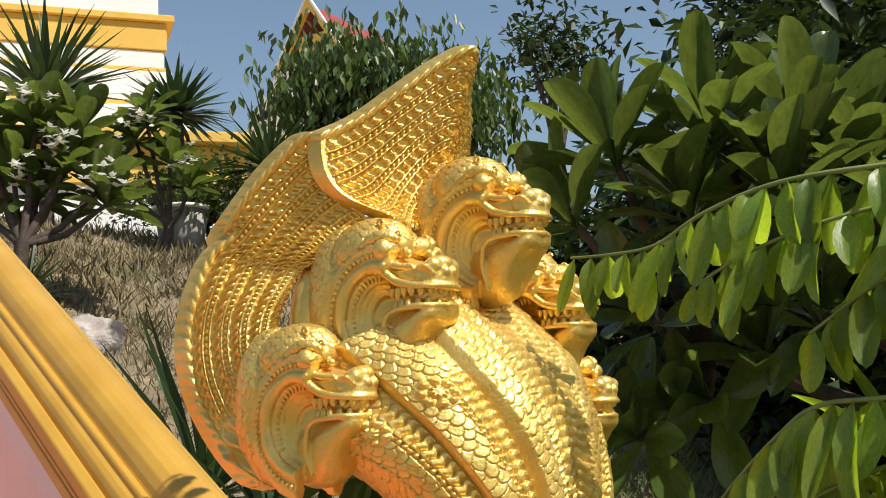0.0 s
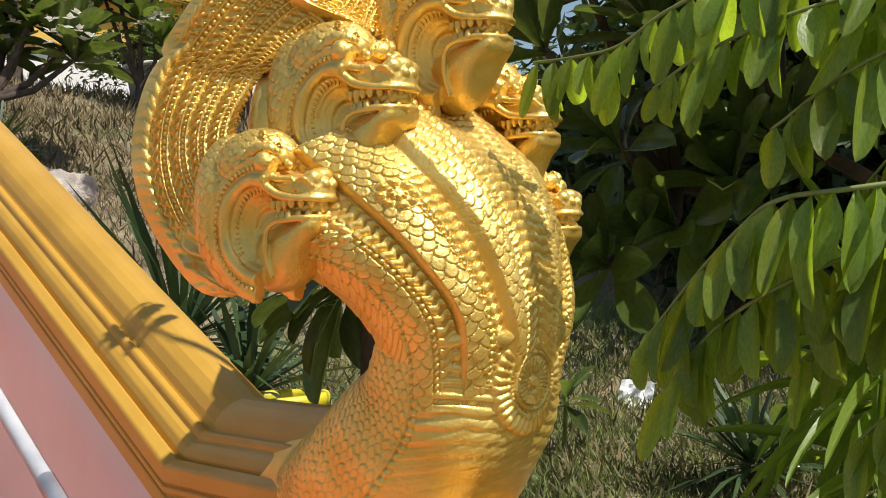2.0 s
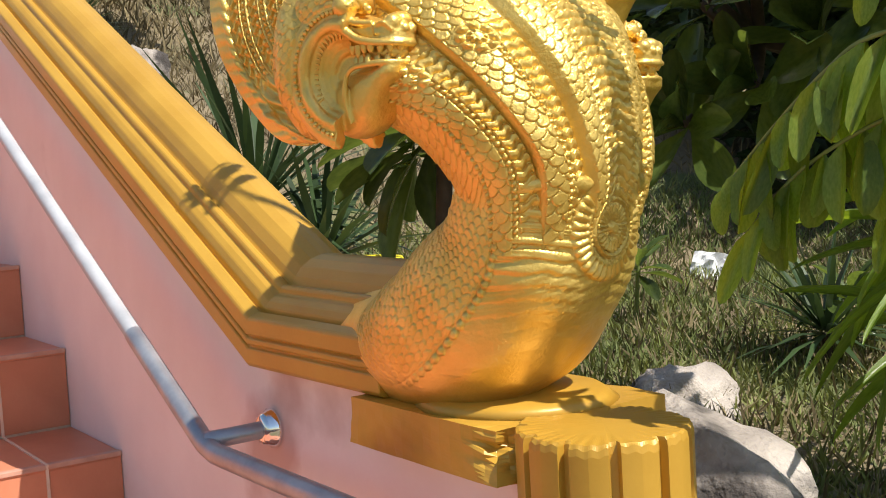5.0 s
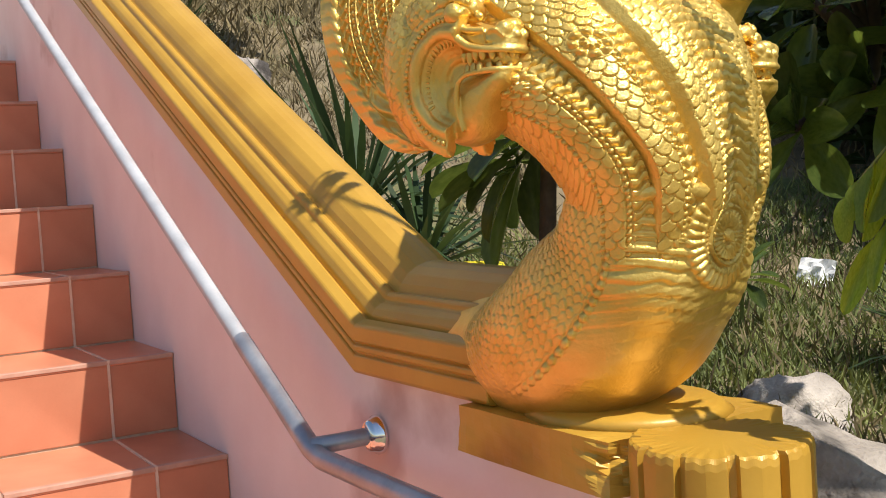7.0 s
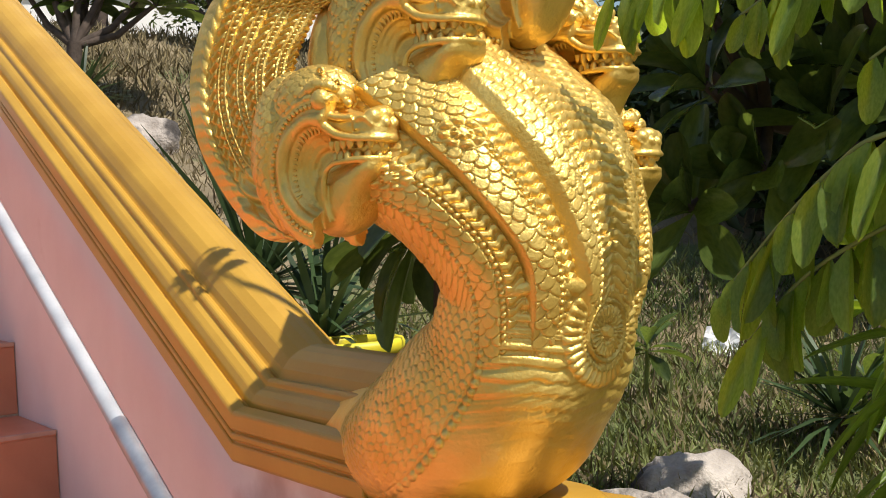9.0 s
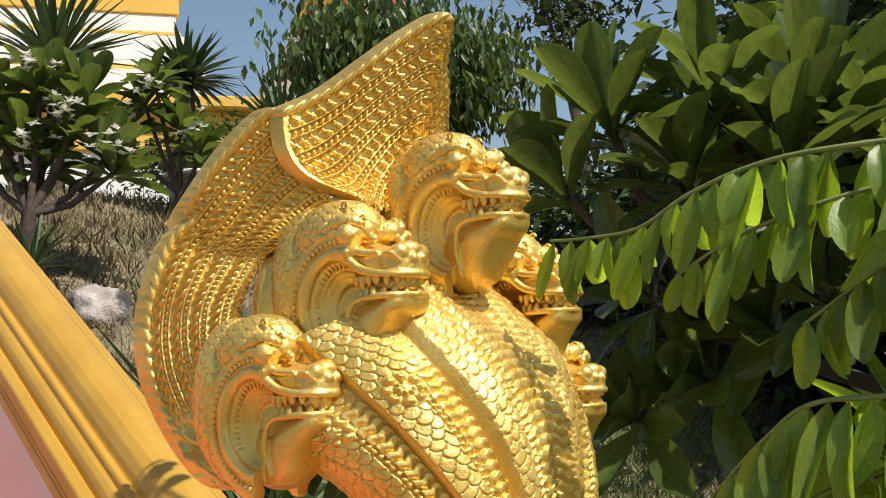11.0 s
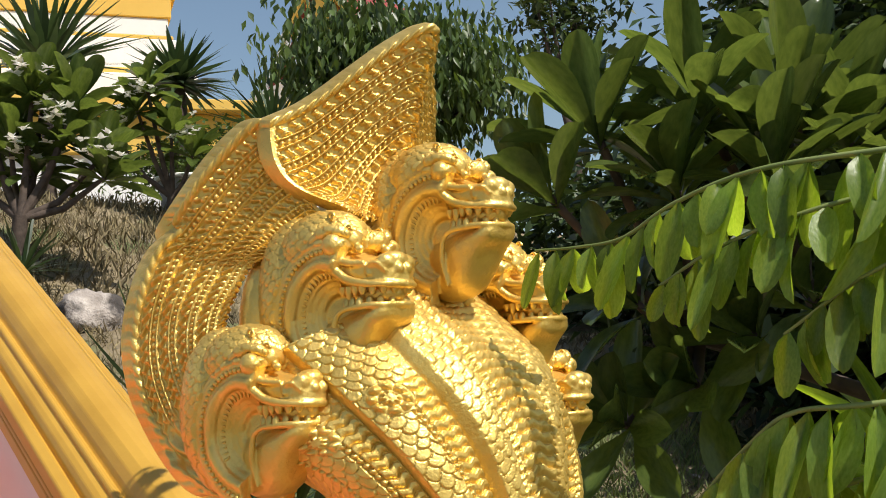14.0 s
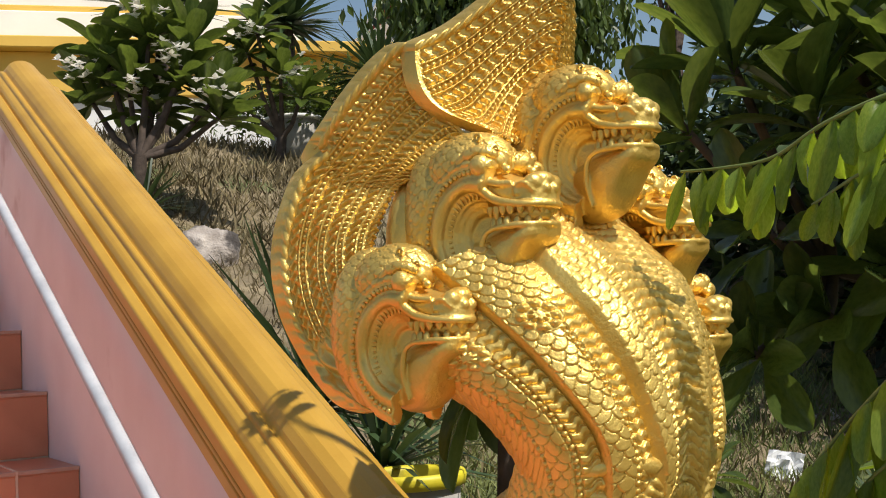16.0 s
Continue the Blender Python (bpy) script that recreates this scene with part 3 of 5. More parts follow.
def head(sh, form, eye_x, y, eye_z, size, yaw):
    """One head in its place: the fused form with eyes, teeth and beads set on it."""
    first = len(sh.v)
    p, faces = form
    sh.v.extend(p.tolist())
    sh.f.extend([tuple(i + first for i in f) for f in faces])
    mx, mz = -0.012, -0.072
    for sy in (1, -1):
        sh.ball((0.002, sy * 0.0415, -0.002), (0.0112, 0.0100, 0.0112), 20)
        # curls on the forehead
        for cx, cz, r, yy in ((0.006, 0.014, 0.0050, 0.022), (-0.016, 0.030, 0.0050, 0.024)):
            t = np.linspace(0, 7.5, 22)
            q = r * (1 - t / 10)
            sh.tube(np.stack([cx + q * np.cos(t), sy * (yy + 0.0 * t), cz + q * np.sin(t)], 1), np.linspace(0.0018, 0.0012, 22), 6)
        for a in np.linspace(radians(76), radians(254), 30):
            f = 1 - 0.10 * max(0.0, min(1.0, (a - radians(180)) / radians(90)))
            g = 0.006 * max(0.0, min(1.0, (a - radians(200))))
            sh.ball((mx + 0.0620 * f * math.cos(a), sy * (0.0450 - g), mz + 0.0620 * 1.05 * math.sin(a)), (0.0032, 0.0030, 0.0032), 8)
        # small teeth inside the gape
        for a in np.linspace(radians(84), radians(215), 17):
            c, s_ = math.cos(a), math.sin(a)
            at = np.array((mx + 0.0430 * c, sy * 0.0375, mz + 0.0450 * s_))
            sh.tube([at, at - np.array((0.0075 * c, sy * 0.002, 0.0075 * s_))], [0.0024, 0.0010], 6)
        # front teeth, upper and lower
        for q in range(7):
            x = 0.0535 - q * 0.0082 - 0.003 * (q == 0)
            w = 0.0075 + 0.0235 * min(1.0, q / 3.2) ** 0.7
            deep = 0.0130 if q == 5 else 0.0085
            sh.tube([(x, sy * w, -0.044), (x, sy * (w + 0.0005), -0.044 - deep * 0.55), (x - 0.0005, sy * w, -0.044 - deep)], [0.0043, 0.0041, 0.0020], 8)
            if q < 6:
                sh.tube([(x - 0.004, sy * (w + 0.001), -0.064), (x - 0.004, sy * (w + 0.001), -0.0580), (x - 0.004, sy * w, -0.0545)], [0.0042, 0.0039, 0.0018], 8)
    sh.move(first, pose(eye_x, y, eye_z, 0, 0, yaw) @ Matrix.Diagonal((size, size, size, 1)))


def petal(sh, outer, inner, back, n_u=260, n_r=190, bulge=0.018, sag=(0, 0, 0), both=False, plain=0.0):
    """One lobe of the hood: rows of scrolls and beads follow its outer edge. back: offset of the rear face; sag: how its first side bows; plain: the part of the first side without ornament."""
    o, i = spline(outer, n_u), spline(inner, n_u)
    r = np.linspace(0, 1, n_r)[:, None, None]
    u = np.linspace(0, 1, n_u)[None, :, None]
    base = o[None] * (1 - r) + i[None] * r
    bow = np.sin(np.pi * r)
    base = base + bow * bulge * np.array((-1.0, 0, 0)) + bow * (1 - u) ** 3 * np.array(sag)
    if both:
        base = base + bow * u ** 3 * np.array(sag) * np.array((1, -1, 1))
    du, dr = np.gradient(base, axis=1), np.gradient(base, axis=0)
    nrm = np.cross(du, dr)
    nrm /= np.linalg.norm(nrm, axis=2)[..., None] + 1e-12
    nrm = np.where(nrm[..., :1] < 0, -nrm, nrm)
    s = np.concatenate([[0], np.cumsum(np.linalg.norm(np.diff(base[n_r // 3], axis=0), axis=1))])[None] * np.ones((n_r, 1))
    d = np.concatenate([np.zeros((1, n_u)), np.cumsum(np.linalg.norm(np.diff(base, axis=0), axis=2), axis=0)], 0)
    q = np.maximum(d - 0.012, 0)
    k = frac(q / 0.0290) * 0.0290
    row = np.floor(q / 0.0290)
    # a row of flame curls, a ridge, a row of beads, a ridge
    u1 = frac(s / 0.0130 + 0.5 * row + (0.015 - k) * 40 + 0.18 * np.sin(k * 360) + 0.10 * np.sin(s * 140 + 3 * row)) - 0.5
    tail = np.clip(1 - np.abs(u1) / 0.27, 0, 1) ** 0.6 * np.clip(k * 450, 0, 1) * np.clip((0.0160 - k) * 450, 0, 1)
    u2 = (frac(s / 0.0130 + 0.5 * row + 0.12 + 0.10 * np.sin(s * 140 + 3 * row)) - 0.5) * 0.0130
    curl = np.sqrt(np.clip(1 - (u2 ** 2 + (k - 0.0120) ** 2) / 0.0038 ** 2, 0, 1))
    scroll = 0.0062 * np.maximum(tail, curl)
    line = 0.0058 * np.clip(1.4 - np.abs(k - 0.0175) / 0.0012, 0, 1) + 0.0058 * np.clip(1.4 - np.abs(k - 0.0277) / 0.0012, 0, 1)
    bead = 0.0058 * bead_relief(k - 0.0226, s, 0.0080, 0.0074) * ((k > 0.0188) & (k < 0.0264))
    rim = 0.0042 * np.sqrt(np.clip(1 - ((d - 0.0055) / 0.0055) ** 2, 0, 1)) + 0.0022 * np.abs(np.sin(s / 0.0042 + d * 260))
    edge = np.minimum(s, s[:, -1:] - s)
    h = np.where(d < 0.011, rim, np.where(edge < 0.006, 0.0035, scroll + line + bead))
    if plain:
        keep = np.clip((u[..., 0] - plain) / 0.05, 0, 1)
        h = h * keep + (1 - keep) * (0.004 * np.sin(d * 330 + 3 * np.sin(s * 60)) + np.where(d < 0.011, rim, 0))
    h = h + lumpy(base, 0.0008, 0.02, 1.0)
    front = base + nrm * h[..., None]
    rear = base + np.array(back)
    ring = lambda g: np.concatenate([g[0], g[1:, -1], g[-1, -2::-1], g[-2:0:-1, 0]])
    sh.grid(front)
    sh.grid(rear[::-1])
    a, b = ring(front), ring(rear)
    m = (a + b) / 2
    sh.grid(np.array([a, m + (m - m.mean(0)) * 0.01, b]), closed_u=True)


def mirrored(pts):
    return [(x, -y, z) for x, y, z in pts]


STATUE_AT = (1.30, CEN, 0.0)
STATUE_TURN = 13.0


def naga():
    """Built round its own upright axis: x to its front, y to its left; then turned into place."""
    sh = Shell()
    # lower body: from the coping, along the slab and up
    sweep(sh, [(-0.32, 0.071, 0.345, 0.090, 0.050), (-0.27, 0.058, 0.345, 0.098, 0.057), (-0.215, 0.046, 0.345, 0.111, 0.069), (-0.15, 0.026, 0.349, 0.127, 0.090), (-0.09, 0.008, 0.360, 0.126, 0.106), (-0.044, 0.0, 0.386, 0.122, 0.108), (0.002, 0.0, 0.438, 0.118, 0.097), (0.025, 0.0, 0.500, 0.117, 0.083), (0.029, 0.0, 0.530, 0.116, 0.076), (0.026, 0.0, 0.540, 0.098, 0.058)],
          body_relief, (0.8, 0, -0.6), 430, 560, 2.5)
    for q in sh.v:
        q[2] = max(q[2], 0.262)
    mantle(sh)
    form = head_form()
    head(sh, form, 0.046, 0.0, 0.912, 1.0, 0)
    head(sh, form, -0.006, -0.114, 0.832, 1.03, 0)
    head(sh, form, -0.060, -0.184, 0.717, 0.98, 1)
    head(sh, form, 0.028, 0.117, 0.815, 1.0, -2)
    head(sh, form, 0.010, 0.190, 0.701, 0.94, -4)
    sh.ball((-0.135, 0, 0.755), (0.050, 0.168, 0.150), 40)
    # hood
    top = [(-0.110, -0.138, 0.985), (-0.079, -0.100, 1.007), (-0.040, -0.060, 1.045), (-0.011, -0.030, 1.073)]
    petal(sh, top + [(0.017, 0, 1.092)] + mirrored(top)[::-1], [(-0.045, -0.095, 0.876), (-0.045, -0.06, 0.87), (-0.045, 0, 0.86), (-0.045, 0.06, 0.87), (-0.045, 0.095, 0.876)], (-0.022, 0, 0.004), n_u=300, sag=(0, -0.020, -0.012), both=True)
    o2 = [(-0.268, -0.165, 0.878), (-0.243, -0.168, 0.897), (-0.186, -0.156, 0.952), (-0.138, -0.140, 0.988), (-0.118, -0.126, 0.988)]
    i2 = [(-0.135, -0.150, 0.822), (-0.115, -0.145, 0.832), (-0.09, -0.135, 0.838), (-0.07, -0.120, 0.845), (-0.055, -0.100, 0.86)]
    o3 = [(-0.100, -0.180, 0.606), (-0.115, -0.182, 0.592), (-0.150, -0.185, 0.580), (-0.184, -0.190, 0.586), (-0.214, -0.195, 0.610), (-0.246, -0.200, 0.650), (-0.270, -0.205, 0.697), (-0.281, -0.205, 0.751), (-0.274, -0.200, 0.804), (-0.258, -0.185, 0.856), (-0.225, -0.165, 0.885)]
    i3 = [(-0.085, -0.180, 0.655), (-0.10, -0.182, 0.66), (-0.115, -0.185, 0.668), (-0.13, -0.187, 0.68), (-0.14, -0.19, 0.70), (-0.145, -0.19, 0.72), (-0.145, -0.188, 0.74), (-0.145, -0.18, 0.765), (-0.142, -0.17, 0.79), (-0.138, -0.155, 0.815), (-0.12, -0.14, 0.84)]
    for flip in (False, True):
        w = mirrored if flip else (lambda a: a)
        k = -1 if flip else 1
        petal(sh, w(o2), w(i2), (-0.022, 0, 0.003), sag=(0, -0.012 * k, -0.016))
        petal(sh, w(o3), w(i3), (-0.022, 0, 0.0), n_u=230, plain=0.34, bulge=0.012)
    sh.move(0, pose(*STATUE_AT, 0, 0, STATUE_TURN))
    ob = sh.made("naga_statue", GOLD)
    tagged(ob, "gold painted five-headed serpent statue with scaled necks and beaded hood", "statue")


naga()


# ---- ground ----
DRY = material("dry_grass_soil", (0.13, 0.10, 0.06), (0.27, 0.215, 0.13), rough=0.95, scale=5, fine=70, bump=0.7, depth=0.02, dirt=(0.11, 0.13, 0.045), dirt_at=0.53)
LEAF = material("glossy_green_leaf", (0.055, 0.088, 0.022), (0.092, 0.132, 0.034), rough=0.24, scale=9, fine=160, bump=0.12, depth=0.002, random_value=0.30, thin=0.42)
LEAF_SOFT = material("soft_green_leaflet", (0.13, 0.215, 0.034), (0.20, 0.29, 0.055), rough=0.34, scale=14, fine=200, bump=0.10, depth=0.002, random_value=0.35, thin=0.55)
LEAF_MANY = material("small_tree_leaf", (0.045, 0.080, 0.018), (0.085, 0.130, 0.030), rough=0.42, scale=3, fine=40, bump=0.0, random_value=0.40, thin=0.25, split=1)
LEAF_DARK = material("dense_dark_foliage", (0.018, 0.036, 0.010), (0.045, 0.075, 0.018), rough=0.55, scale=2, fine=30, bump=0.0, random_value=0.45, thin=0.18, split=1)
BLADE = material("spiky_blade", (0.030, 0.058, 0.022), (0.060, 0.098, 0.036), rough=0.42, scale=5, fine=60, bump=0.05, random_value=0.35, thin=0.15, split=1)
GRASS = material("dry_grass_blades", (0.11, 0.085, 0.042), (0.24, 0.19, 0.095), rough=0.8, scale=2, fine=20, bump=0.0, random_value=0.45, split=1)
GRASS_GREEN = material("green_weeds", (0.085, 0.125, 0.030), (0.20, 0.215, 0.075), rough=0.7, scale=2, fine=20, bump=0.0, random_value=0.45, thin=0.2, split=1)
BARK = material("grey_brown_bark", (0.040, 0.027, 0.020), (0.095, 0.066, 0.050), rough=0.85, scale=22, fine=120, bump=0.5, depth=0.006)
STEM = material("green_stem", (0.13, 0.17, 0.04), (0.20, 0.24, 0.07), rough=0.5, scale=20, fine=120, bump=0.1)
ROCK = material("pale_limestone", (0.28, 0.24, 0.21), (0.54, 0.48, 0.43), rough=0.9, scale=9, fine=90, bump=0.9, depth=0.02, dirt=(0.07, 0.06, 0.055), dirt_at=0.50)
WHITE = material("white_wall_paint", (0.74, 0.73, 0.72), (0.82, 0.81, 0.80), rough=0.7, scale=1.5, fine=30, bump=0.1, dirt=(0.60, 0.58, 0.55), dirt_at=0.66)
YELLOW = material("yellow_wall_paint", (0.66, 0.40, 0.06), (0.74, 0.47, 0.09), rough=0.65, scale=1.5, fine=30, bump=0.1, dirt=(0.55, 0.33, 0.06), dirt_at=0.66)
PETAL = material("white_flower", (0.76, 0.74, 0.66), (0.84, 0.83, 0.78), rough=0.5, scale=20, fine=90, bump=0.0, thin=0.2)
RED_TILE = material("red_roof_tile", (0.20, 0.035, 0.03), (0.30, 0.05, 0.04), rough=0.5, scale=4, fine=40, random_value=0.2)
POT_YELLOW = material("yellow_paint", (0.60, 0.50, 0.02), (0.74, 0.64, 0.04), rough=0.5, scale=14, fine=90, dirt=(0.22, 0.20, 0.03), dirt_at=0.6)
POT_GREY = material("grey_concrete_pot", (0.24, 0.23, 0.21), (0.38, 0.36, 0.33), rough=0.85, scale=10, fine=90, bump=0.3)
PAPER = material("white_litter", (0.80, 0.80, 0.80), (0.86, 0.86, 0.86), rough=0.6, scale=10, fine=60)


def ground_z(x, y):
    """The hillside climbs with the stair."""
    z = 0.03 + 0.40 * max(0.0, min(5.5, -x - 0.3)) + 0.14 * max(0.0, min(20.0, -x - 5.8)) - 0.10 * max(0.0, min(6.0, x + 0.3))
    z += 0.12 * max(0.0, min(2.4, y - 0.6)) * max(0.0, min(1.0, (x + 3.2) / 1.6)) - 0.02 * max(0.0, min(6.0, y - 1.0)) * max(0.0, min(1.0, (-x - 1.6) / 1.6))
    z += 0.05 * math.sin(x * 1.9 + y) * math.cos(y * 1.5 - x * 0.4) + 0.02 * math.sin(x * 6 + y * 5)
    return -1.38 if y < 0.05 else z


def ground():
    xs = np.concatenate([[-400, -120, -60, -30, -18], np.arange(-12, 6, 0.14), [8, 12, 20, 40, 120, 400]])
    ys = np.concatenate([[-400, -100, -30, -12, -6, -3, -1, 0.0, 0.1], np.arange(0.2, 9, 0.14), [10, 12, 15, 20, 30, 60, 150, 400]])
    v = [(x, y, ground_z(x, y)) for x in xs for y in ys]
    n = len(ys)
    f = [(i * n + j, (i + 1) * n + j, (i + 1) * n + j + 1, i * n + j + 1) for i in range(len(xs) - 1) for j in range(n - 1)]
    tagged(mesh_object("ground", v, f, DRY), "dry grassy hillside soil", "ground", kind="structure")


ground()


# ---- leaves ----
def leaf_template(n=7, tip=0.5, fold=0.25, droop=0.25, wave=0.0, round_off=0.5):
    """A leaf of length 1 along x, width 1 across y: midrib fold, droop and shape. tip: where it is widest."""
    v, f = [], []
    for i in range(n):
        t = 1 - (1 - i / (n - 1)) ** 1.7
        w = 0.5 * (math.sin(math.pi * t ** (math.log(0.5) / math.log(tip)))) ** (round_off if t < tip else min(round_off, 0.42)) if 0 < t < 1 else 0.015
        z = -droop * t * t
        for k in (-1, -0.5, 0, 0.5, 1):
            v.append((t, k * w, z + fold * abs(k) * w + wave * math.sin(9 * t + 2 * k) * abs(k)))
    for i in range(n - 1):
        for k in range(4):
            a = i * 5 + k
            f.append((a, a + 5, a + 6, a + 1))
    return np.array(v), f


def leaf_mesh(name, mat, **kw):
    v, f = leaf_template(**kw)
    me = bpy.data.meshes.new(name)
    me.from_pydata(v.tolist(), [], f)
    me.materials.append(mat)
    me.polygons.foreach_set("use_smooth", [True] * len(me.polygons))
    return me


def aim(at, way, up, length, width):
    """The pose of a leaf at a place, growing along way, its face to up."""
    x = Vector(way).normalized()
    y = Vector(up).cross(x)
    if y.length < 1e-4:
        y = Vector((0, 1, 0)).cross(x)
    y.normalize()
    z = x.cross(y)
    m = Matrix((x, y, z)).transposed().to_4x4()
    m.translation = at
    return m @ Matrix.Diagonal((length, width, length, 1))


def leaf_object(name, me, m, parent):
    ob = new(name, me)
    ob.parent = parent
    ob.matrix_basis = Matrix.Translation(-parent.location) @ m
    return ob


def many_leaves(name, places, mat, template, parent=None, label="", origin=(0, 0, 0)):
    """One mesh of leaves. places: rows of place, way, up, length, width."""
    tv, tf = template
    n = len(tv)
    at = np.array([tuple(p[0]) for p in places]) - np.array(origin)
    x = np.array([tuple(p[1]) for p in places], float)
    x /= np.linalg.norm(x, axis=1)[:, None] + 1e-9
    y = np.cross(np.array([tuple(p[2]) for p in places], float), x)
    y /= np.linalg.norm(y, axis=1)[:, None] + 1e-9
    z = np.cross(x, y)
    le, wi = np.array([p[3] for p in places])[:, None, None], np.array([p[4] for p in places])[:, None, None]
    v = at[:, None] + tv[None, :, :1] * le * x[:, None] + tv[None, :, 1:2] * wi * y[:, None] + tv[None, :, 2:] * le * z[:, None]
    f = [tuple(k * n + i for i in q) for k in range(len(places)) for q in tf]
    return mesh_object(name, v.reshape(-1, 3).tolist(), f, mat, parent, label)


SMALL = (np.array([(0, 0, 0), (0.45, 0.5, 0.06), (1, 0, -0.12), (0.45, -0.5, 0.06)]), [(0, 1, 2), (0, 2, 3)])
STRAP = (np.array([(0, 0.35, 0), (0, -0.35, 0), (0.5, 0.5, -0.03), (0.5, -0.5, -0.03), (1, 0.03, -0.16), (1, -0.03, -0.16)]), [(0, 1, 3, 2), (2, 3, 5, 4)])
rng = random.Random(7)


def rand_unit():
    while True:
        v = Vector((rng.uniform(-1, 1), rng.uniform(-1, 1), rng.uniform(-1, 1)))
        if 0.05 < v.length < 1:
            return v.normalized()


# ---- buildings on the hill ----
def temple_base():
    """The stepped white and yellow temple base on the hilltop: tier over tier, each with its ledge."""
    house = holder("temple_building", (-12.0, 5.0, 1.5))
    way = Vector((0.30, 0.954, 0)).normalized()     # along the front, to its corner
    side = Vector((-0.954, 0.30, 0))
    corner = Vector((-11.2, 5.3, 0))
    tiers = [("wall", WHITE, 1.3, 3.72, 0.55, 0.0), ("plinth_band", YELLOW, 3.70, 4.22, 0.60, 0.0), ("ledge", YELLOW, 4.22, 4.36, 0.70, 0.0), ("wall", WHITE, 4.36, 5.0, 0.30, 0.0), ("ledge", YELLOW, 5.0, 5.10, 0.16, 0.0), ("wall", WHITE, 5.10, 5.52, 0.06, 0.0),
             ("ledge", YELLOW, 5.52, 5.58, 0.02, 0.0), ("wall", WHITE, 5.58, 5.83, -0.04, 0.0), ("band", YELLOW, 5.83, 6.22, 0.0, 0.0), ("ledge", YELLOW, 6.22, 6.32, 0.10, 0.0), ("wall", WHITE, 6.32, 9.2, -0.10, 0.0)]
    tiers = [(a, b, c, d, e * (3.2 if c < 4.36 else 1.0), g) for a, b, c, d, e, g in tiers]
    for nm, mat, z0, z1, out, _ in tiers:
        bm = bmesh.new()
        pts = []
        for u, w in ((out, -out * 0.6), (out, 9.0), (-9.0, 9.0), (-9.0, -out * 0.6)):
            q = corner + way * u + side * w
            pts.append((q.x + 12.0, q.y - 5.0))
        lo = [bm.verts.new((x, y, z0 - 1.5)) for x, y in pts]
        hi = [bm.verts.new((x, y, z1 - 1.5)) for x, y in pts]
        bm.faces.new(lo[::-1])
        bm.faces.new(hi)
        for i in range(4):
            bm.faces.new((lo[i], lo[(i + 1) % 4], hi[(i + 1) % 4], hi[i]))
        bmesh.ops.recalc_face_normals(bm, faces=bm.faces)
        bmesh.ops.bevel(bm, geom=list(bm.edges), offset=0.012, segments=1, affect="EDGES")
        part(nm, bm, mat, house)
    tagged(house, "white and yellow stepped temple base on the hilltop", "building")


def temple_roof():
    """A gabled temple hall far behind, with white barge boards and red tiles."""
    hall = holder("temple_hall", (-18.1, 11.8, 4.1))
    ridge = Vector((-0.35, 0.94, 0)).normalized()
    across = Vector((0.94, 0.35, 0))
    apex = Vector((0.0, 0.0, 6.1))
    def slab(nm, mat, a0, h0, a1, h1, u0, u1, t):
        bm = bmesh.new()
        vs = []
        for u in (u0, u1):
            for a, h in ((a0, h0), (a1, h1), (a1, h1 - t), (a0, h0 - t)):
                q = apex + ridge * u + across * a
                vs.append(bm.verts.new((q.x, q.y, q.z + h)))
        for q in ((0, 1, 2, 3), (7, 6, 5, 4), (0, 4, 5, 1), (1, 5, 6, 2), (2, 6, 7, 3), (3, 7, 4, 0)):
            bm.faces.new([vs[i] for i in q])
        bmesh.ops.recalc_face_normals(bm, faces=bm.faces)
        part(nm, bm, mat, hall)
    for s in (1, -1):
        slab("roof", RED_TILE, 0.0, 0.0, s * 0.9, -1.35, 0.12, 4.5, 0.08)
        slab("barge_board", YELLOW, 0.0, 0.14, s * 1.0, -1.42, 0.0, 0.12, 0.22)
        slab("barge_board", WHITE, 0.0, 0.22, s * 1.0, -1.34, -0.04, 0.05, 0.09)
        slab("roof", RED_TILE, s * 0.85, -1.50, s * 1.7, -2.5, 0.12, 4.5, 0.08)
        slab("barge_board", WHITE, s * 0.85, -1.34, s * 1.8, -2.5, 0.0, 0.12, 0.2)
    slab("gable", WHITE, -0.8, -1.4, 0.8, -1.4, 0.16, 0.3, 3.5)
    slab("gable", YELLOW, -0.40, -0.7, 0.40, -0.7, 0.14, 0.3, 0.8)
    bm = bmesh.new()
    box(bm, (-1.2, -1.2, -2.0), (1.2, 1.2, 3.2))
    part("wall", bm, WHITE, hall)
    s = Shell()
    s.tube([apex + Vector((0, 0, 0.1)), apex + Vector((-0.1, -0.15, 0.5)), apex + Vector((-0.05, -0.1, 0.9))], [0.09, 0.06, 0.01], 8)
    s.made("finial", WHITE, hall)
    tagged(hall, "distant white temple hall with red gabled roof", "building")


temple_base()
temple_roof()


# ---- plants ----
def rosette(parent, me, at, way, count, length, width, spread=(0.35, 1.25), start=0, name="leaf"):
    """A whorl of leaves round the end of a branch."""
    w = Vector(way).normalized()
    a = w.orthogonal().normalized()
    b = w.cross(a)
    for i in range(count):
        t = (i + 0.5) / count
        ang = i * 2.399 + start
        tilt = spread[0] + (spread[1] - spread[0]) * t + rng.uniform(-0.12, 0.12)
        d = w * math.cos(tilt) + (a * math.cos(ang) + b * math.sin(ang)) * math.sin(tilt)
        up = (w - d * w.dot(d)) + rand_unit() * 0.25
        le = length * rng.uniform(0.78, 1.12)
        leaf_object(name, me, aim(Vector(at) - w * 0.03 * t, d, up, le, width * rng.uniform(0.85, 1.1)), parent)


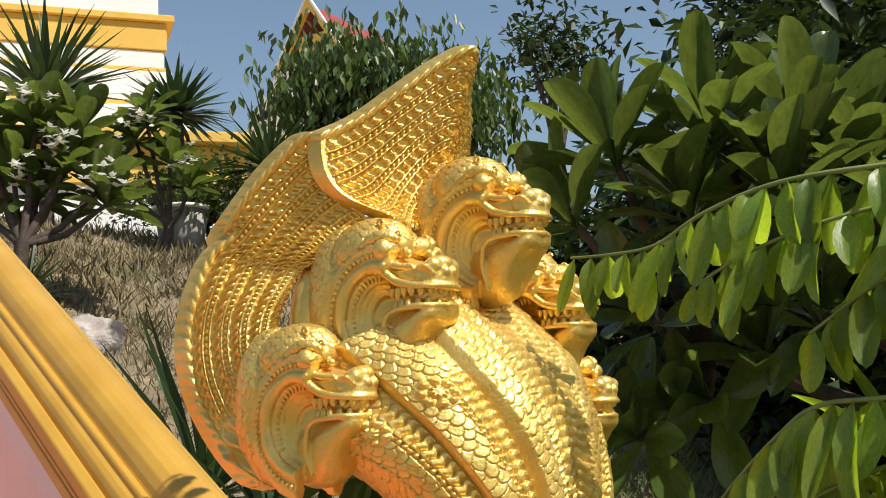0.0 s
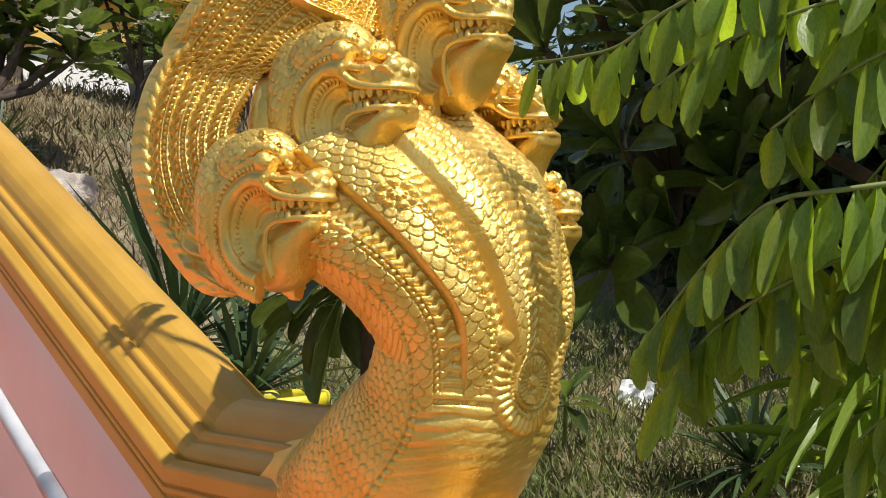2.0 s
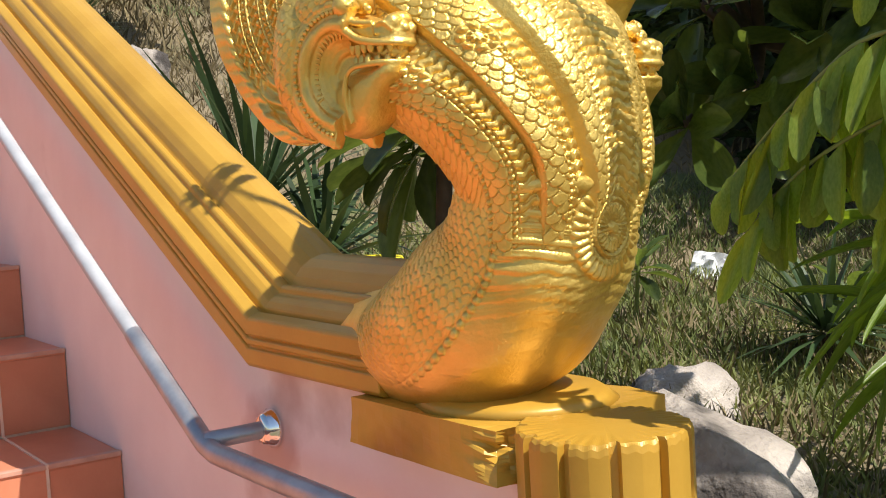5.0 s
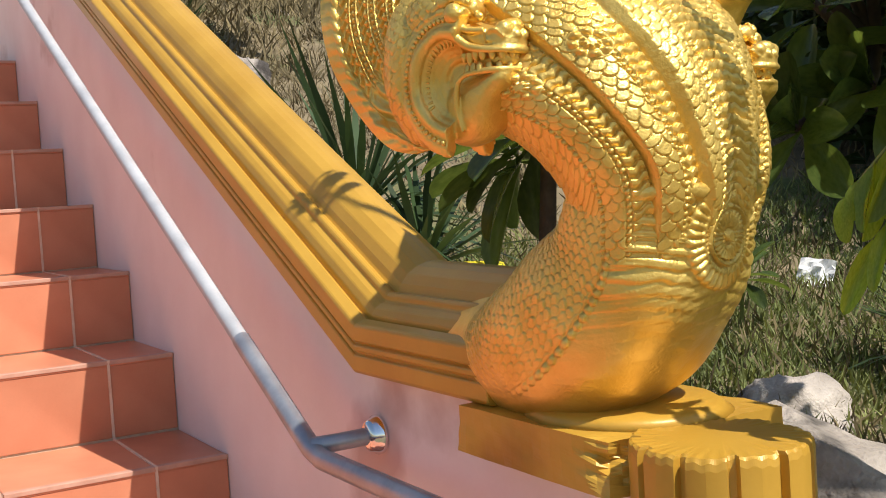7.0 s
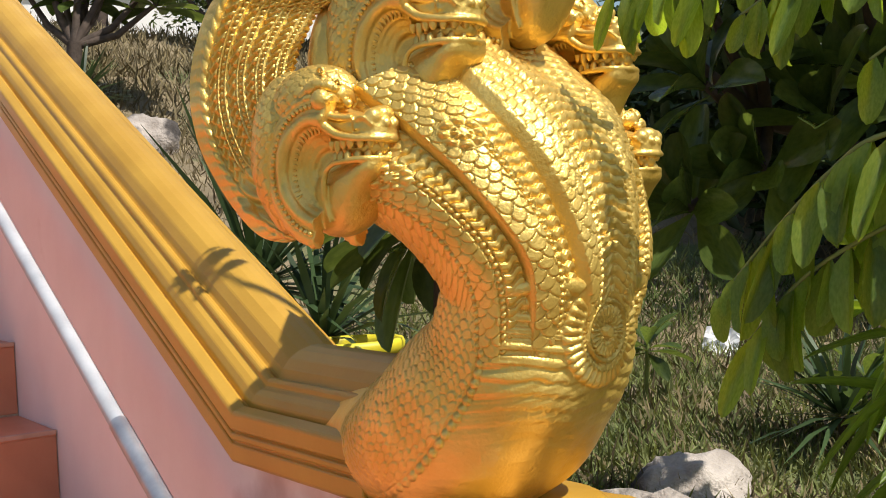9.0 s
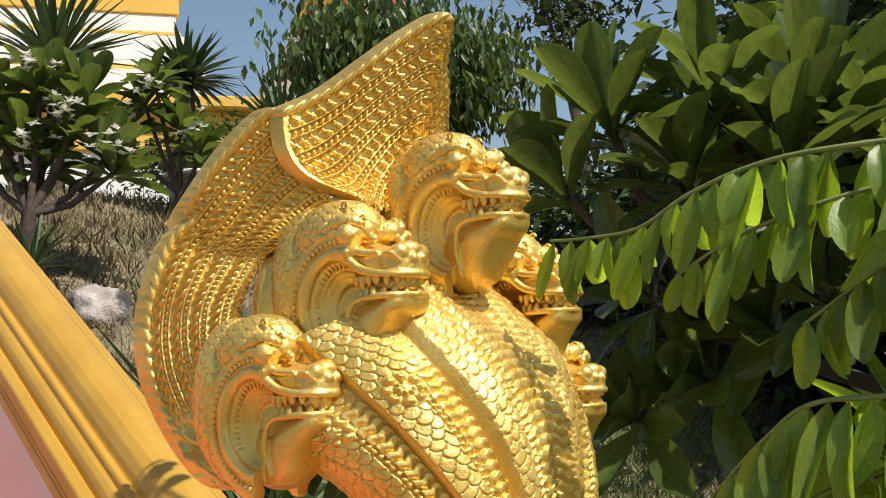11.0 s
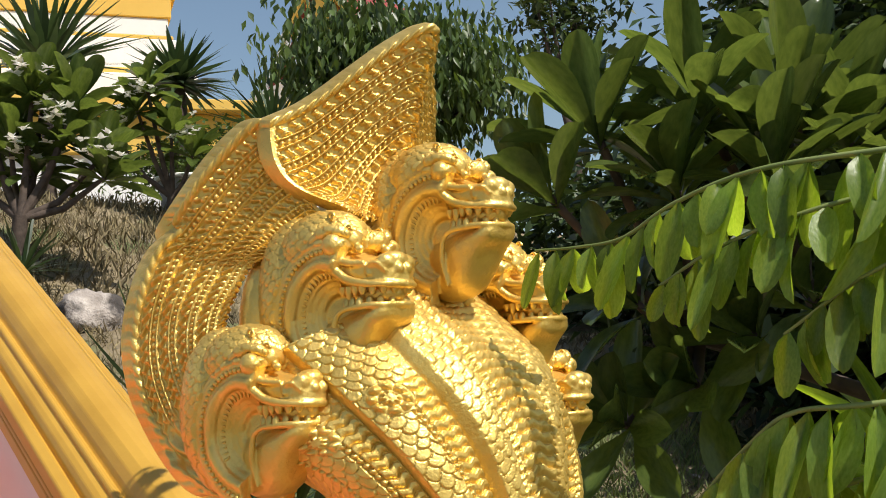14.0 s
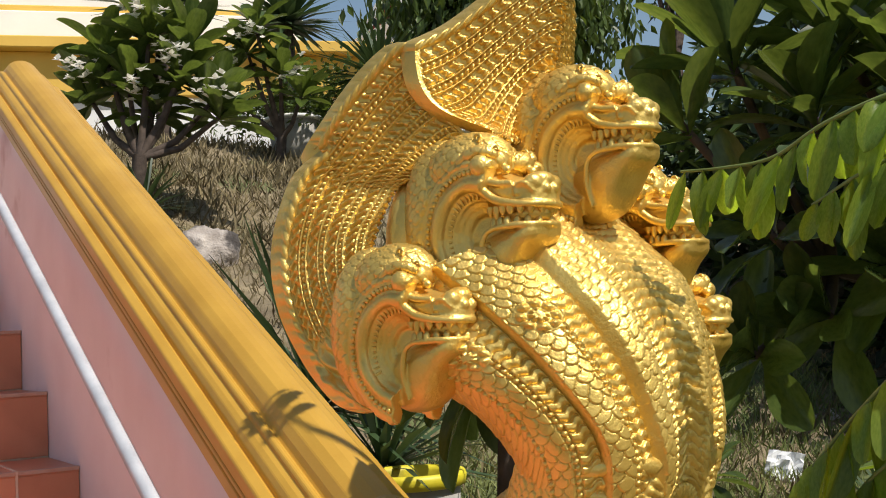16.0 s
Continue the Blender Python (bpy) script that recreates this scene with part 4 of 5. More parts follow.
PLUM = [leaf_mesh("leaf", LEAF, n=11, tip=0.68, fold=0.20, droop=d, wave=w, round_off=0.62) for d, w in ((0.10, 0.0), (0.28, 0.01), (0.02, 0.012))]


def frangipani_near():
    """The young frangipani beside the statue: upright shoots with broad leaves."""
    base = Vector((1.72, 1.30, ground_z(1.72, 1.30)))
    tree = holder("frangipani_tree", base)
    s = Shell()
    shoots = [((1.03, 0.62, 1.075), (-0.15, -0.10, 1), 20, 0.17), ((1.139, 0.755, 1.10), (0.0, 0.0, 1), 22, 0.18), ((1.22, 0.864, 1.08), (0.10, 0.0, 1), 20, 0.18), ((1.28, 0.942, 1.04), (0.2, 0.0, 1), 20, 0.17), ((1.12, 0.70, 0.97), (0.1, -0.3, 0.8), 18, 0.16), ((0.97, 0.56, 0.98), (-0.4, -0.25, 0.7), 15, 0.15),
              ((1.25, 0.78, 0.98), (0.3, -0.2, 0.8), 18, 0.16), ((1.02, 0.69, 0.80), (0.0, -0.4, 0.4), 15, 0.15), ((1.13, 0.85, 0.74), (0.1, -0.4, 0.3), 15, 0.15), ((0.975, 0.686, 0.600), (0.1, -0.5, 0.15), 16, 0.16), ((1.20, 0.92, 0.79), (0.2, -0.3, 0.4), 15, 0.16), ((1.06, 0.774, 0.66), (0.1, -0.5, 0.1), 14, 0.14),
              ((1.36, 0.98, 0.95), (0.3, -0.2, 0.7), 18, 0.17), ((1.42, 1.08, 0.80), (0.3, -0.3, 0.5), 16, 0.17), ((1.15, 1.0, 1.12), (0, 0, 1), 18, 0.18), ((1.35, 1.15, 1.10), (0.1, 0, 1), 18, 0.18)]
    fork = base + Vector((-0.10, -0.06, 0.62))
    s.tube([v - base for v in (base - Vector((0, 0, 0.1)), base + Vector((-0.03, -0.02, 0.3)), fork)], [0.035, 0.028, 0.024], 10)
    limbs = [Vector(p) for p in ((1.02, 0.84, 0.74), (1.16, 0.96, 0.82), (1.30, 1.06, 0.84))]
    for q in limbs:
        s.tube([fork - base, fork.lerp(q, 0.5) + Vector((0, 0, -0.03)) - base, q - base], [0.018, 0.015, 0.012], 8)
    for at, way, n, le in shoots:
        at = Vector(at)
        near = min(limbs, key=lambda q: (q - at).length)
        s.tube([near - base, near.lerp(at, 0.5) + Vector((0, 0, -0.02)) - base, at - base], [0.012, 0.009, 0.007], 8)
    s.made("trunk", BARK, tree, "grey-brown forked trunk")
    for i, (at, way, n, le) in enumerate(shoots):
        rosette(tree, PLUM[i % 3], at, way, int(n * 0.78), le * 1.16, 0.064, spread=(0.22, 1.45), start=i)
    tagged(tree, "leafy green frangipani tree with broad glossy leaves", "tree")


NEEM = [leaf_mesh("leaflet", LEAF_SOFT, n=8, tip=0.55, fold=0.25, droop=d, wave=w) for d, w in ((0.15, 0.0), (0.35, 0.02), (0.05, 0.03))]


def feather(tree, s, base, pts, pairs, length, width, hang=0.8):
    """A compound leaf: a curved stalk with hanging pairs of leaflets."""
    c = spline(pts, pairs * 4 + 1)
    s.tube(c - np.array(base), np.linspace(0.0042, 0.0016, len(c)), 6)
    t = np.gradient(c, axis=0)
    for i in range(pairs):
        k = min(len(c) - 1, 3 + i * 4)
        w = Vector(t[k]).normalized()
        lat = w.cross(Vector((0, 0, 1))).normalized()
        for sd in (1, -1):
            if rng.random() < 0.14:
                continue
            d = w * rng.uniform(-0.1, 0.5) + lat * sd * rng.uniform(0.1, 0.6) + Vector((0, 0, -hang * rng.uniform(0.8, 1.4)))
            up = -lat + Vector((0, 0, 0.3)) + rand_unit() * 0.75
            f = 0.75 + 0.35 * math.sin(math.pi * (i + 0.6) / pairs)
            leaf_object("leaflet", NEEM[(i + (sd > 0)) % 3], aim(Vector(c[k]), d, up, length * f * rng.uniform(0.6, 1.25), width * f * rng.uniform(0.75, 1.2)), tree)


def neem():
    base = Vector((2.55, 1.15, -0.40))
    tree = holder("feather_leaved_tree", base)
    s = Shell()
    limb = [base - Vector((0, 0, 0.2)), base + Vector((0, 0, 0.7)), Vector((2.40, 0.95, 1.2)), Vector((2.1, 0.75, 1.75)), Vector((1.70, 0.45, 1.95)), Vector((1.34, 0.30, 1.60)), Vector((1.19, 0.25, 1.44))]
    s.tube([p - base for p in limb], [0.05, 0.042, 0.034, 0.024, 0.012, 0.006, 0.003], 10)
    s.tube([p - base for p in (Vector((2.45, 1.0, 1.0)), Vector((2.15, 0.80, 1.02)), Vector((1.95, 0.42, 0.90)))], [0.02, 0.014, 0.008], 8)
    fronds = [([(1.950, 0.420, 0.900), (1.790, 0.259, 0.869), (1.661, 0.184, 0.864), (1.576, 0.157, 0.845), (1.514, 0.145, 0.819), (1.461, 0.130, 0.816), (1.412, 0.118, 0.819)], 30, 0.076, 0.024),
              ([(1.95, 0.42, 0.87), (1.80, 0.28, 0.84), (1.70, 0.20, 0.82), (1.62, 0.16, 0.795), (1.56, 0.14, 0.765)], 24, 0.081, 0.024),
              ([(1.90, 0.36, 0.66), (1.74, 0.20, 0.645), (1.674, 0.174, 0.640), (1.632, 0.165, 0.614), (1.585, 0.150, 0.568), (1.535, 0.125, 0.505)], 26, 0.083, 0.024),
              ([(1.95, 0.45, 0.62), (1.82, 0.34, 0.60), (1.72, 0.28, 0.55), (1.64, 0.24, 0.48)], 18, 0.081, 0.024),
              ([(1.98, 0.55, 0.93), (1.84, 0.42, 0.89), (1.74, 0.34, 0.83), (1.66, 0.30, 0.76)], 18, 0.081, 0.024),
              ([(1.90, 0.50, 0.78), (1.80, 0.40, 0.76), (1.72, 0.36, 0.71), (1.66, 0.34, 0.65)], 15, 0.078, 0.024),
              ([(1.92, 0.34, 0.60), (1.80, 0.25, 0.60), (1.70, 0.20, 0.575), (1.61, 0.16, 0.525), (1.55, 0.14, 0.46)], 22, 0.085, 0.027),
              ([(1.92, 0.40, 0.50), (1.82, 0.33, 0.49), (1.74, 0.29, 0.45), (1.68, 0.27, 0.40)], 16, 0.085, 0.027),
              ([(1.95, 0.38, 0.80), (1.83, 0.27, 0.79), (1.74, 0.22, 0.76), (1.66, 0.19, 0.71)], 18, 0.080, 0.026),
              ([(1.19, 0.25, 1.44), (1.14, 0.235, 1.43), (1.08, 0.22, 1.40), (1.03, 0.21, 1.37)], 5, 0.058, 0.026)]
    for pts, n, le, wi in fronds[:-1]:
        feather(tree, s, base, pts, n, le, wi)
    # unseen overhead frond, added towards the sun to cast the coping's leaf shadow
    feather(tree, s, base, *fronds[-1], hang=0.15)
    for a, b in (((2.15, 0.80, 1.02), (1.98, 0.55, 0.93)), ((2.15, 0.80, 1.02), (1.90, 0.36, 0.66)), ((2.45, 1.0, 1.0), (1.95, 0.45, 0.62)), ((2.15, 0.80, 1.02), (1.90, 0.50, 0.78)), ((2.15, 0.80, 1.02), (1.95, 0.42, 0.87))):
        s.tube([Vector(a) - base, Vector(b) - base], [0.008, 0.005], 6)
    s.made("trunk", STEM, tree, "slim green-brown trunk and stalks")
    tagged(tree, "tree with drooping feathered light green leaves", "tree")


def spiky(name, label, at, height, count, length, width, lean=(0, 0, 1), low=-0.45, fat=0.03):
    """A stemmed plant with a burst of sword leaves."""
    base = Vector((at[0], at[1], at[2]))
    ob = holder(name, base)
    head_at = Vector(lean).normalized() * height
    if height > 0.05:
        s = Shell()
        s.tube([(0, 0, -0.1), head_at * 0.5 + Vector((fat * 0.4, 0, 0)), head_at], [fat * 1.2, fat, fat * 0.9], 10)
        s.made("stem", BARK, ob, "ringed brown stem")
    rows = []
    for i in range(count):
        z = low + (1.0 - low) * ((i + 0.5) / count)
        r = math.sqrt(max(0.0, 1 - z * z))
        a = i * 2.399963
        d = Vector((r * math.cos(a), r * math.sin(a), z)) + rand_unit() * 0.12
        rows.append((head_at + d * 0.02, d, Vector((0, 0, 1)) + rand_unit() * 0.3, length * rng.uniform(0.75, 1.1), width))
    many_leaves("leaf_crown", rows, BLADE, STRAP, ob)
    tagged(ob, label, "plant")


NARROW = [leaf_mesh("leaf", LEAF_SOFT, n=9, tip=0.5, fold=0.15, droop=d, wave=0.01) for d in (0.35, 0.6)]


def young_palm(at, h):
    """A slim stem with tiers of long limp leaves."""
    base = Vector(at)
    ob = holder("young_palm", base)
    s = Shell()
    s.tube([(0, 0, -0.05), (0.02, 0.01, h * 0.5), (0.03, 0.0, h)], [0.012, 0.010, 0.007], 8)
    s.made("stem", STEM, ob)
    for k, (z, n, le) in enumerate(((1.0, 34, 0.28), (0.80, 28, 0.30), (0.58, 22, 0.26))):
        rosette(ob, NARROW[k % 2], base + Vector((0.03 * z, 0, h * z)), (0.05, -0.1, 1), n, le, 0.023, spread=(0.35 + 0.5 * (k > 0), 2.35), start=k)
    tagged(ob, "young palm with long limp light green leaves", "plant")


def crown_tree(name, label, at, fork, crown, clumps, per, leaf, mat, droop=0.0, trunk=0.12, seed=1):
    """Trunk, limbs and many small leaves in clumps. crown: centre and half sizes."""
    r = random.Random(seed)
    base = Vector(at)
    ob = holder(name, base)
    c, h = Vector(crown[0]), Vector(crown[1])
    fork = Vector(fork)
    s = Shell()
    s.tube([(0, 0, -0.2), (fork - base) * 0.5 + Vector((trunk, 0, 0)), fork - base], [trunk, trunk * 0.8, trunk * 0.6], 9)
    rows = []
    for k in range(clumps):
        while True:
            q = Vector((r.uniform(-1, 1), r.uniform(-1, 1), r.uniform(-1, 1)))
            if q.length < 1:
                break
        q = q * (0.55 + 0.45 * q.length)
        m = c + Vector((q.x * h.x, q.y * h.y, q.z * h.z))
        if k % 3 == 0:
            s.tube([fork - base, (fork.lerp(m, 0.5) + Vector((0, 0, h.z * 0.08))) - base, m - base], [trunk * 0.4, trunk * 0.2, trunk * 0.05], 5)
        size = leaf * r.uniform(2.2, 4.2)
        for _ in range(per):
            o = Vector((r.gauss(0, 1), r.gauss(0, 1), r.gauss(0, 0.7))) * size * 0.55
            d = Vector((r.gauss(0, 1), r.gauss(0, 1), r.gauss(-droop, 0.6)))
            rows.append((m + o - base, d, Vector((r.gauss(0, 0.5), r.gauss(0, 0.5), 1)), leaf * r.uniform(0.7, 1.2), leaf * r.uniform(0.32, 0.5)))
    s.made("trunk", BARK, ob)
    many_leaves("crown", rows, mat, SMALL, ob)
    tagged(ob, label, "tree")


frangipani_near()
neem()


def frangipani_far(at, shoots, name_label, seed):
    base = Vector(at)
    tree = holder("frangipani_tree", base)
    s = Shell()
    s.tube([(0, 0, -0.15), (0.03, 0.02, 0.22)], [0.05, 0.04], 8)
    for q, n in shoots:
        q = Vector(q)
        fork = base + Vector((0.03, 0.02, 0.2))
        mid = fork.lerp(q, 0.5) + Vector((0, 0, -0.06))
        s.tube([fork - base, mid - base, q - base], [0.026, 0.019, 0.012], 7)
    s.made("trunk", BARK, tree)
    for i, (q, n) in enumerate(shoots):
        rosette(tree, PLUM[(i + seed) % 3], q, ((q[0] - base.x) * 0.5, (q[1] - base.y) * 0.5, 1), n + 5, 0.30, 0.105, spread=(0.3, 1.75), start=i)
        if i % 2 == 0:
            rows = []
            for k in range(14):
                c = Vector(q) + Vector((0.14 + rng.gauss(0, 0.05), -0.10 + rng.gauss(0, 0.05), 0.12 + rng.gauss(0, 0.04)))
                for j in range(5):
                    a = j * 1.2566 + k
                    d = Vector((math.cos(a), math.sin(a), 0.5))
                    rows.append((c, d + rand_unit() * 0.6, (0, 0, 1), 0.046, 0.034))
            many_leaves("blossom", rows, PETAL, SMALL, tree, "cluster of white blossoms", origin=base)
    tagged(tree, name_label, "tree")


frangipani_far((-3.67, 1.05, 1.50), [((-3.74, 1.17, 2.42), 15), ((-3.84, 1.08, 2.14), 14), ((-3.66, 1.31, 2.16), 15), ((-3.58, 1.46, 2.02), 14), ((-3.80, 1.20, 1.98), 13), ((-3.62, 1.36, 2.34), 14), ((-3.55, 1.50, 1.94), 13), ((-4.0, 1.0, 2.34), 14), ((-4.05, 0.92, 2.10), 13), ((-3.95, 1.3, 2.45), 12), ((-4.2, 1.1, 2.2), 12)], "frangipani tree with white blossoms on a dry slope", 0)
frangipani_far((-5.6, 2.75, ground_z(-5.6, 2.75)), [((-5.62, 2.53, 2.92), 14), ((-5.48, 2.74, 2.74), 14), ((-5.42, 2.88, 2.56), 13), ((-5.54, 2.58, 3.08), 13), ((-5.7, 2.4, 2.7), 12)], "small frangipani tree before the temple base", 1)
spiky("dracaena", "spiky dracaena with sword leaves on a stem", (-6.02, 1.98, ground_z(-6, 2)), 1.05, 90, 0.80, 0.055, low=0.2, fat=0.05)
spiky("dracaena", "tall spiky dracaena before the temple base", (-6.35, 3.2, ground_z(-6.35, 3.2)), 1.15, 130, 0.52, 0.055, low=-0.25, fat=0.06)
spiky("dracaena", "low spiky dracaena with drooping sword leaves", (-5.45, 3.6, ground_z(-5.45, 3.6)), 0.75, 110, 0.62, 0.035, low=-0.3, fat=0.04)
spiky("dracaena", "spiky plant by the frangipani trunk", (-3.55, 1.05, 1.30), 0.10, 50, 0.35, 0.02, low=0.0)
spiky("yucca", "spiky yucca behind the stair coping", (-0.42, 0.55, 0.06), 0.42, 120, 0.50, 0.022, low=-0.35, fat=0.03)
spiky("yucca", "spiky yucca beside the flower pot", (-0.16, 0.60, 0.0), 0.34, 70, 0.42, 0.020, low=-0.1, fat=0.03)
spiky("yucca", "shaded spiky plant under the frangipani", (0.62, 1.55, -0.05), 0.15, 70, 0.30, 0.016, low=-0.1, fat=0.012)
young_palm((1.30, 0.95, ground_z(1.30, 0.95)), 0.58)
crown_tree("feathery_tree", "dark green tree with drooping small leaves", (-6.4, 5.4, ground_z(-6.4, 5.4)), (-6.4, 5.4, 2.9), ((-6.28, 5.45, 3.74), (0.85, 1.15, 0.62)), 300, 34, 0.14, LEAF_MANY, droop=2.6, trunk=0.1, seed=3)
crown_tree("shade_tree", "large dark green shade tree", (-5.5, 13.5, ground_z(-5.5, 13.5)), (-5.5, 13.5, 4.5), ((-5.1, 14.2, 6.9), (3.0, 3.6, 2.8)), 620, 44, 0.24, LEAF_DARK, droop=0.3, trunk=0.3, seed=5)
crown_tree("shade_tree", "dark green tree behind the frangipani", (-1.5, 9.0, ground_z(-1.5, 9)), (-1.5, 9.0, 2.0), ((-1.4, 9.0, 3.5), (2.6, 2.6, 3.2)), 420, 40, 0.20, LEAF_DARK, droop=0.3, trunk=0.2, seed=6)
crown_tree("shade_tree", "far tree crown against the sky", (-8.6, 10.0, ground_z(-8.6, 10)), (-8.6, 10.0, 4.2), ((-8.75, 10.15, 5.9), (0.5, 0.5, 0.6)), 34, 26, 0.18, LEAF_DARK, droop=0.4, trunk=0.14, seed=7)
crown_tree("hedge_tree", "dense dark hedge tree behind the frangipani", (-0.2, 3.8, ground_z(-0.2, 3.8)), (-0.2, 3.8, 0.7), ((-0.35, 3.7, 1.35), (1.25, 1.0, 1.15)), 460, 40, 0.13, LEAF_DARK, droop=0.2, trunk=0.08, seed=8)
crown_tree("hedge_tree", "dark bush beside the frangipani", (1.8, 3.6, ground_z(1.8, 3.6)), (1.8, 3.6, 0.5), ((1.7, 3.6, 1.0), (1.0, 0.7, 1.2)), 300, 36, 0.12, LEAF_DARK, droop=0.2, trunk=0.06, seed=9)


def sapling():
    """The small frangipani behind the statue, with leaves hanging below its top."""
    base = Vector((0.545, 0.45, ground_z(0.545, 0.45)))
    tree = holder("frangipani_sapling", base)
    s = Shell()
    s.tube([(0, 0, -0.1), (0.03, -0.01, 0.25), (0.10, -0.03, 0.62)], [0.022, 0.019, 0.015], 10)
    s.made("trunk", BARK, tree)
    rosette(tree, PLUM[1], base + Vector((0.06, -0.04, 0.66)), (-0.2, -0.3, 1), 15, 0.20, 0.072, spread=(0.7, 2.2))
    rosette(tree, PLUM[0], base + Vector((-0.06, 0.0, 0.62)), (-0.6, -0.2, 0.6), 12, 0.20, 0.070, spread=(0.6, 2.2), start=2)
    tagged(tree, "frangipani sapling with dark hanging leaves behind the statue", "tree")


def weed(at, h):
    base = Vector(at)
    ob = holder("leafy_weed", base)
    s = Shell()
    s.tube([(0, 0, -0.05), (0.01, 0, h * 0.5), (0.02, 0, h)], [0.008, 0.006, 0.005], 7)
    s.made("stem", STEM, ob)
    rosette(ob, PLUM[1], base + Vector((0.02, 0, h)), (0, 0, 1), 11, 0.13, 0.045, spread=(0.5, 1.9))
    tagged(ob, "small leafy green shrub in the grass", "shrub")


def pot(at, r, h, body, rim, label):
    ob = holder("flower_pot", at)
    th = np.linspace(0, 2 * np.pi, 36, endpoint=False)
    def lathe(nm, prof, mat):
        s = Shell()
        s.grid(np.array([[(a * math.cos(t), a * math.sin(t), z) for t in th] for a, z in prof]), closed_u=True)
        s.made(nm, mat, ob)
    lathe("body", [(0.0, 0.0), (r * 0.72, 0.0), (r * 0.78, h * 0.3), (r * 0.90, h - 0.032), (r * 0.86, h - 0.032), (r * 0.8, h - 0.05)], body)
    lathe("rim", [(r * 0.90, h - 0.034), (r * 1.0, h - 0.030), (r * 1.02, h - 0.010), (r * 0.98, h), (r * 0.88, h), (r * 0.84, h - 0.012), (r * 0.84, h - 0.034)], rim)
    lathe("soil", [(r * 0.86, h - 0.030), (r * 0.4, h - 0.026), (0.0, h - 0.026)], DRY)
    tagged(ob, label, "pot")


def rock(at, size, seed, label, turn=None, rough=1.0):
    r = random.Random(seed)
    bm = bmesh.new()
    bmesh.ops.create_icosphere(bm, subdivisions=4, radius=1.0)
    off = Vector((r.uniform(0, 9), r.uniform(0, 9), r.uniform(0, 9)))
    for v in bm.verts:
        n = noise.noise(v.co * 1.1 + off) * 0.38 * rough + noise.noise(v.co * 2.7 + off) * 0.18 + noise.noise(v.co * 7 + off) * 0.07
        v.co = v.co * (1 + n)
        v.co.z = max(v.co.z, -0.45)
        v.co = Vector((v.co.x * size[0], v.co.y * size[1], v.co.z * size[2]))
    ob = part("rock", bm, ROCK, smooth=True)
    ob.location = at
    ob.rotation_euler = (0, 0, r.uniform(0, 6) if turn is None else turn)
    tagged(ob, label, "rock", group="rocks on the slope")


sapling()
weed((0.06, 1.46, ground_z(0.06, 1.46)), 0.17)
weed((0.62, 1.62, ground_z(0.62, 1.62)), 0.15)
pot((0.074, 0.542, ground_z(0.074, 0.542) - 0.01), 0.122, 0.359 - ground_z(0.074, 0.542) + 0.01, POT_GREY, POT_YELLOW, "flower pot with a scalloped yellow rim")
pot((-5.95, 3.05, ground_z(-5.95, 3.05)), 0.24, 0.34, POT_GREY, WHITE, "large pale concrete planter on the slope")
rock((1.05, 0.50, -0.03), (0.31, 0.14, 0.19), 16, "long pale limestone boulder behind the pillar", turn=0.06, rough=0.35)
rock((0.62, 1.02, 0.0), (0.14, 0.12, 0.10), 13, "dark weathered rock in the grass")
rock((-3.05, 1.22, 1.10), (0.22, 0.16, 0.15), 14, "pale and dark rock on the dry slope")
rock((0.05, 2.35, 0.02), (0.13, 0.12, 0.09), 15, "pale rock under the frangipani")
rock((-0.5, 2.6, 0.16), (0.2, 0.18, 0.14), 17, "pale rock in the dry grass")
rock((-1.2, 1.15, 0.38), (0.08, 0.07, 0.06), 18, "small stone on the slope")
rock((-4.8, 2.2, 1.72), (0.14, 0.1, 0.1), 19, "small pale stone on the slope")


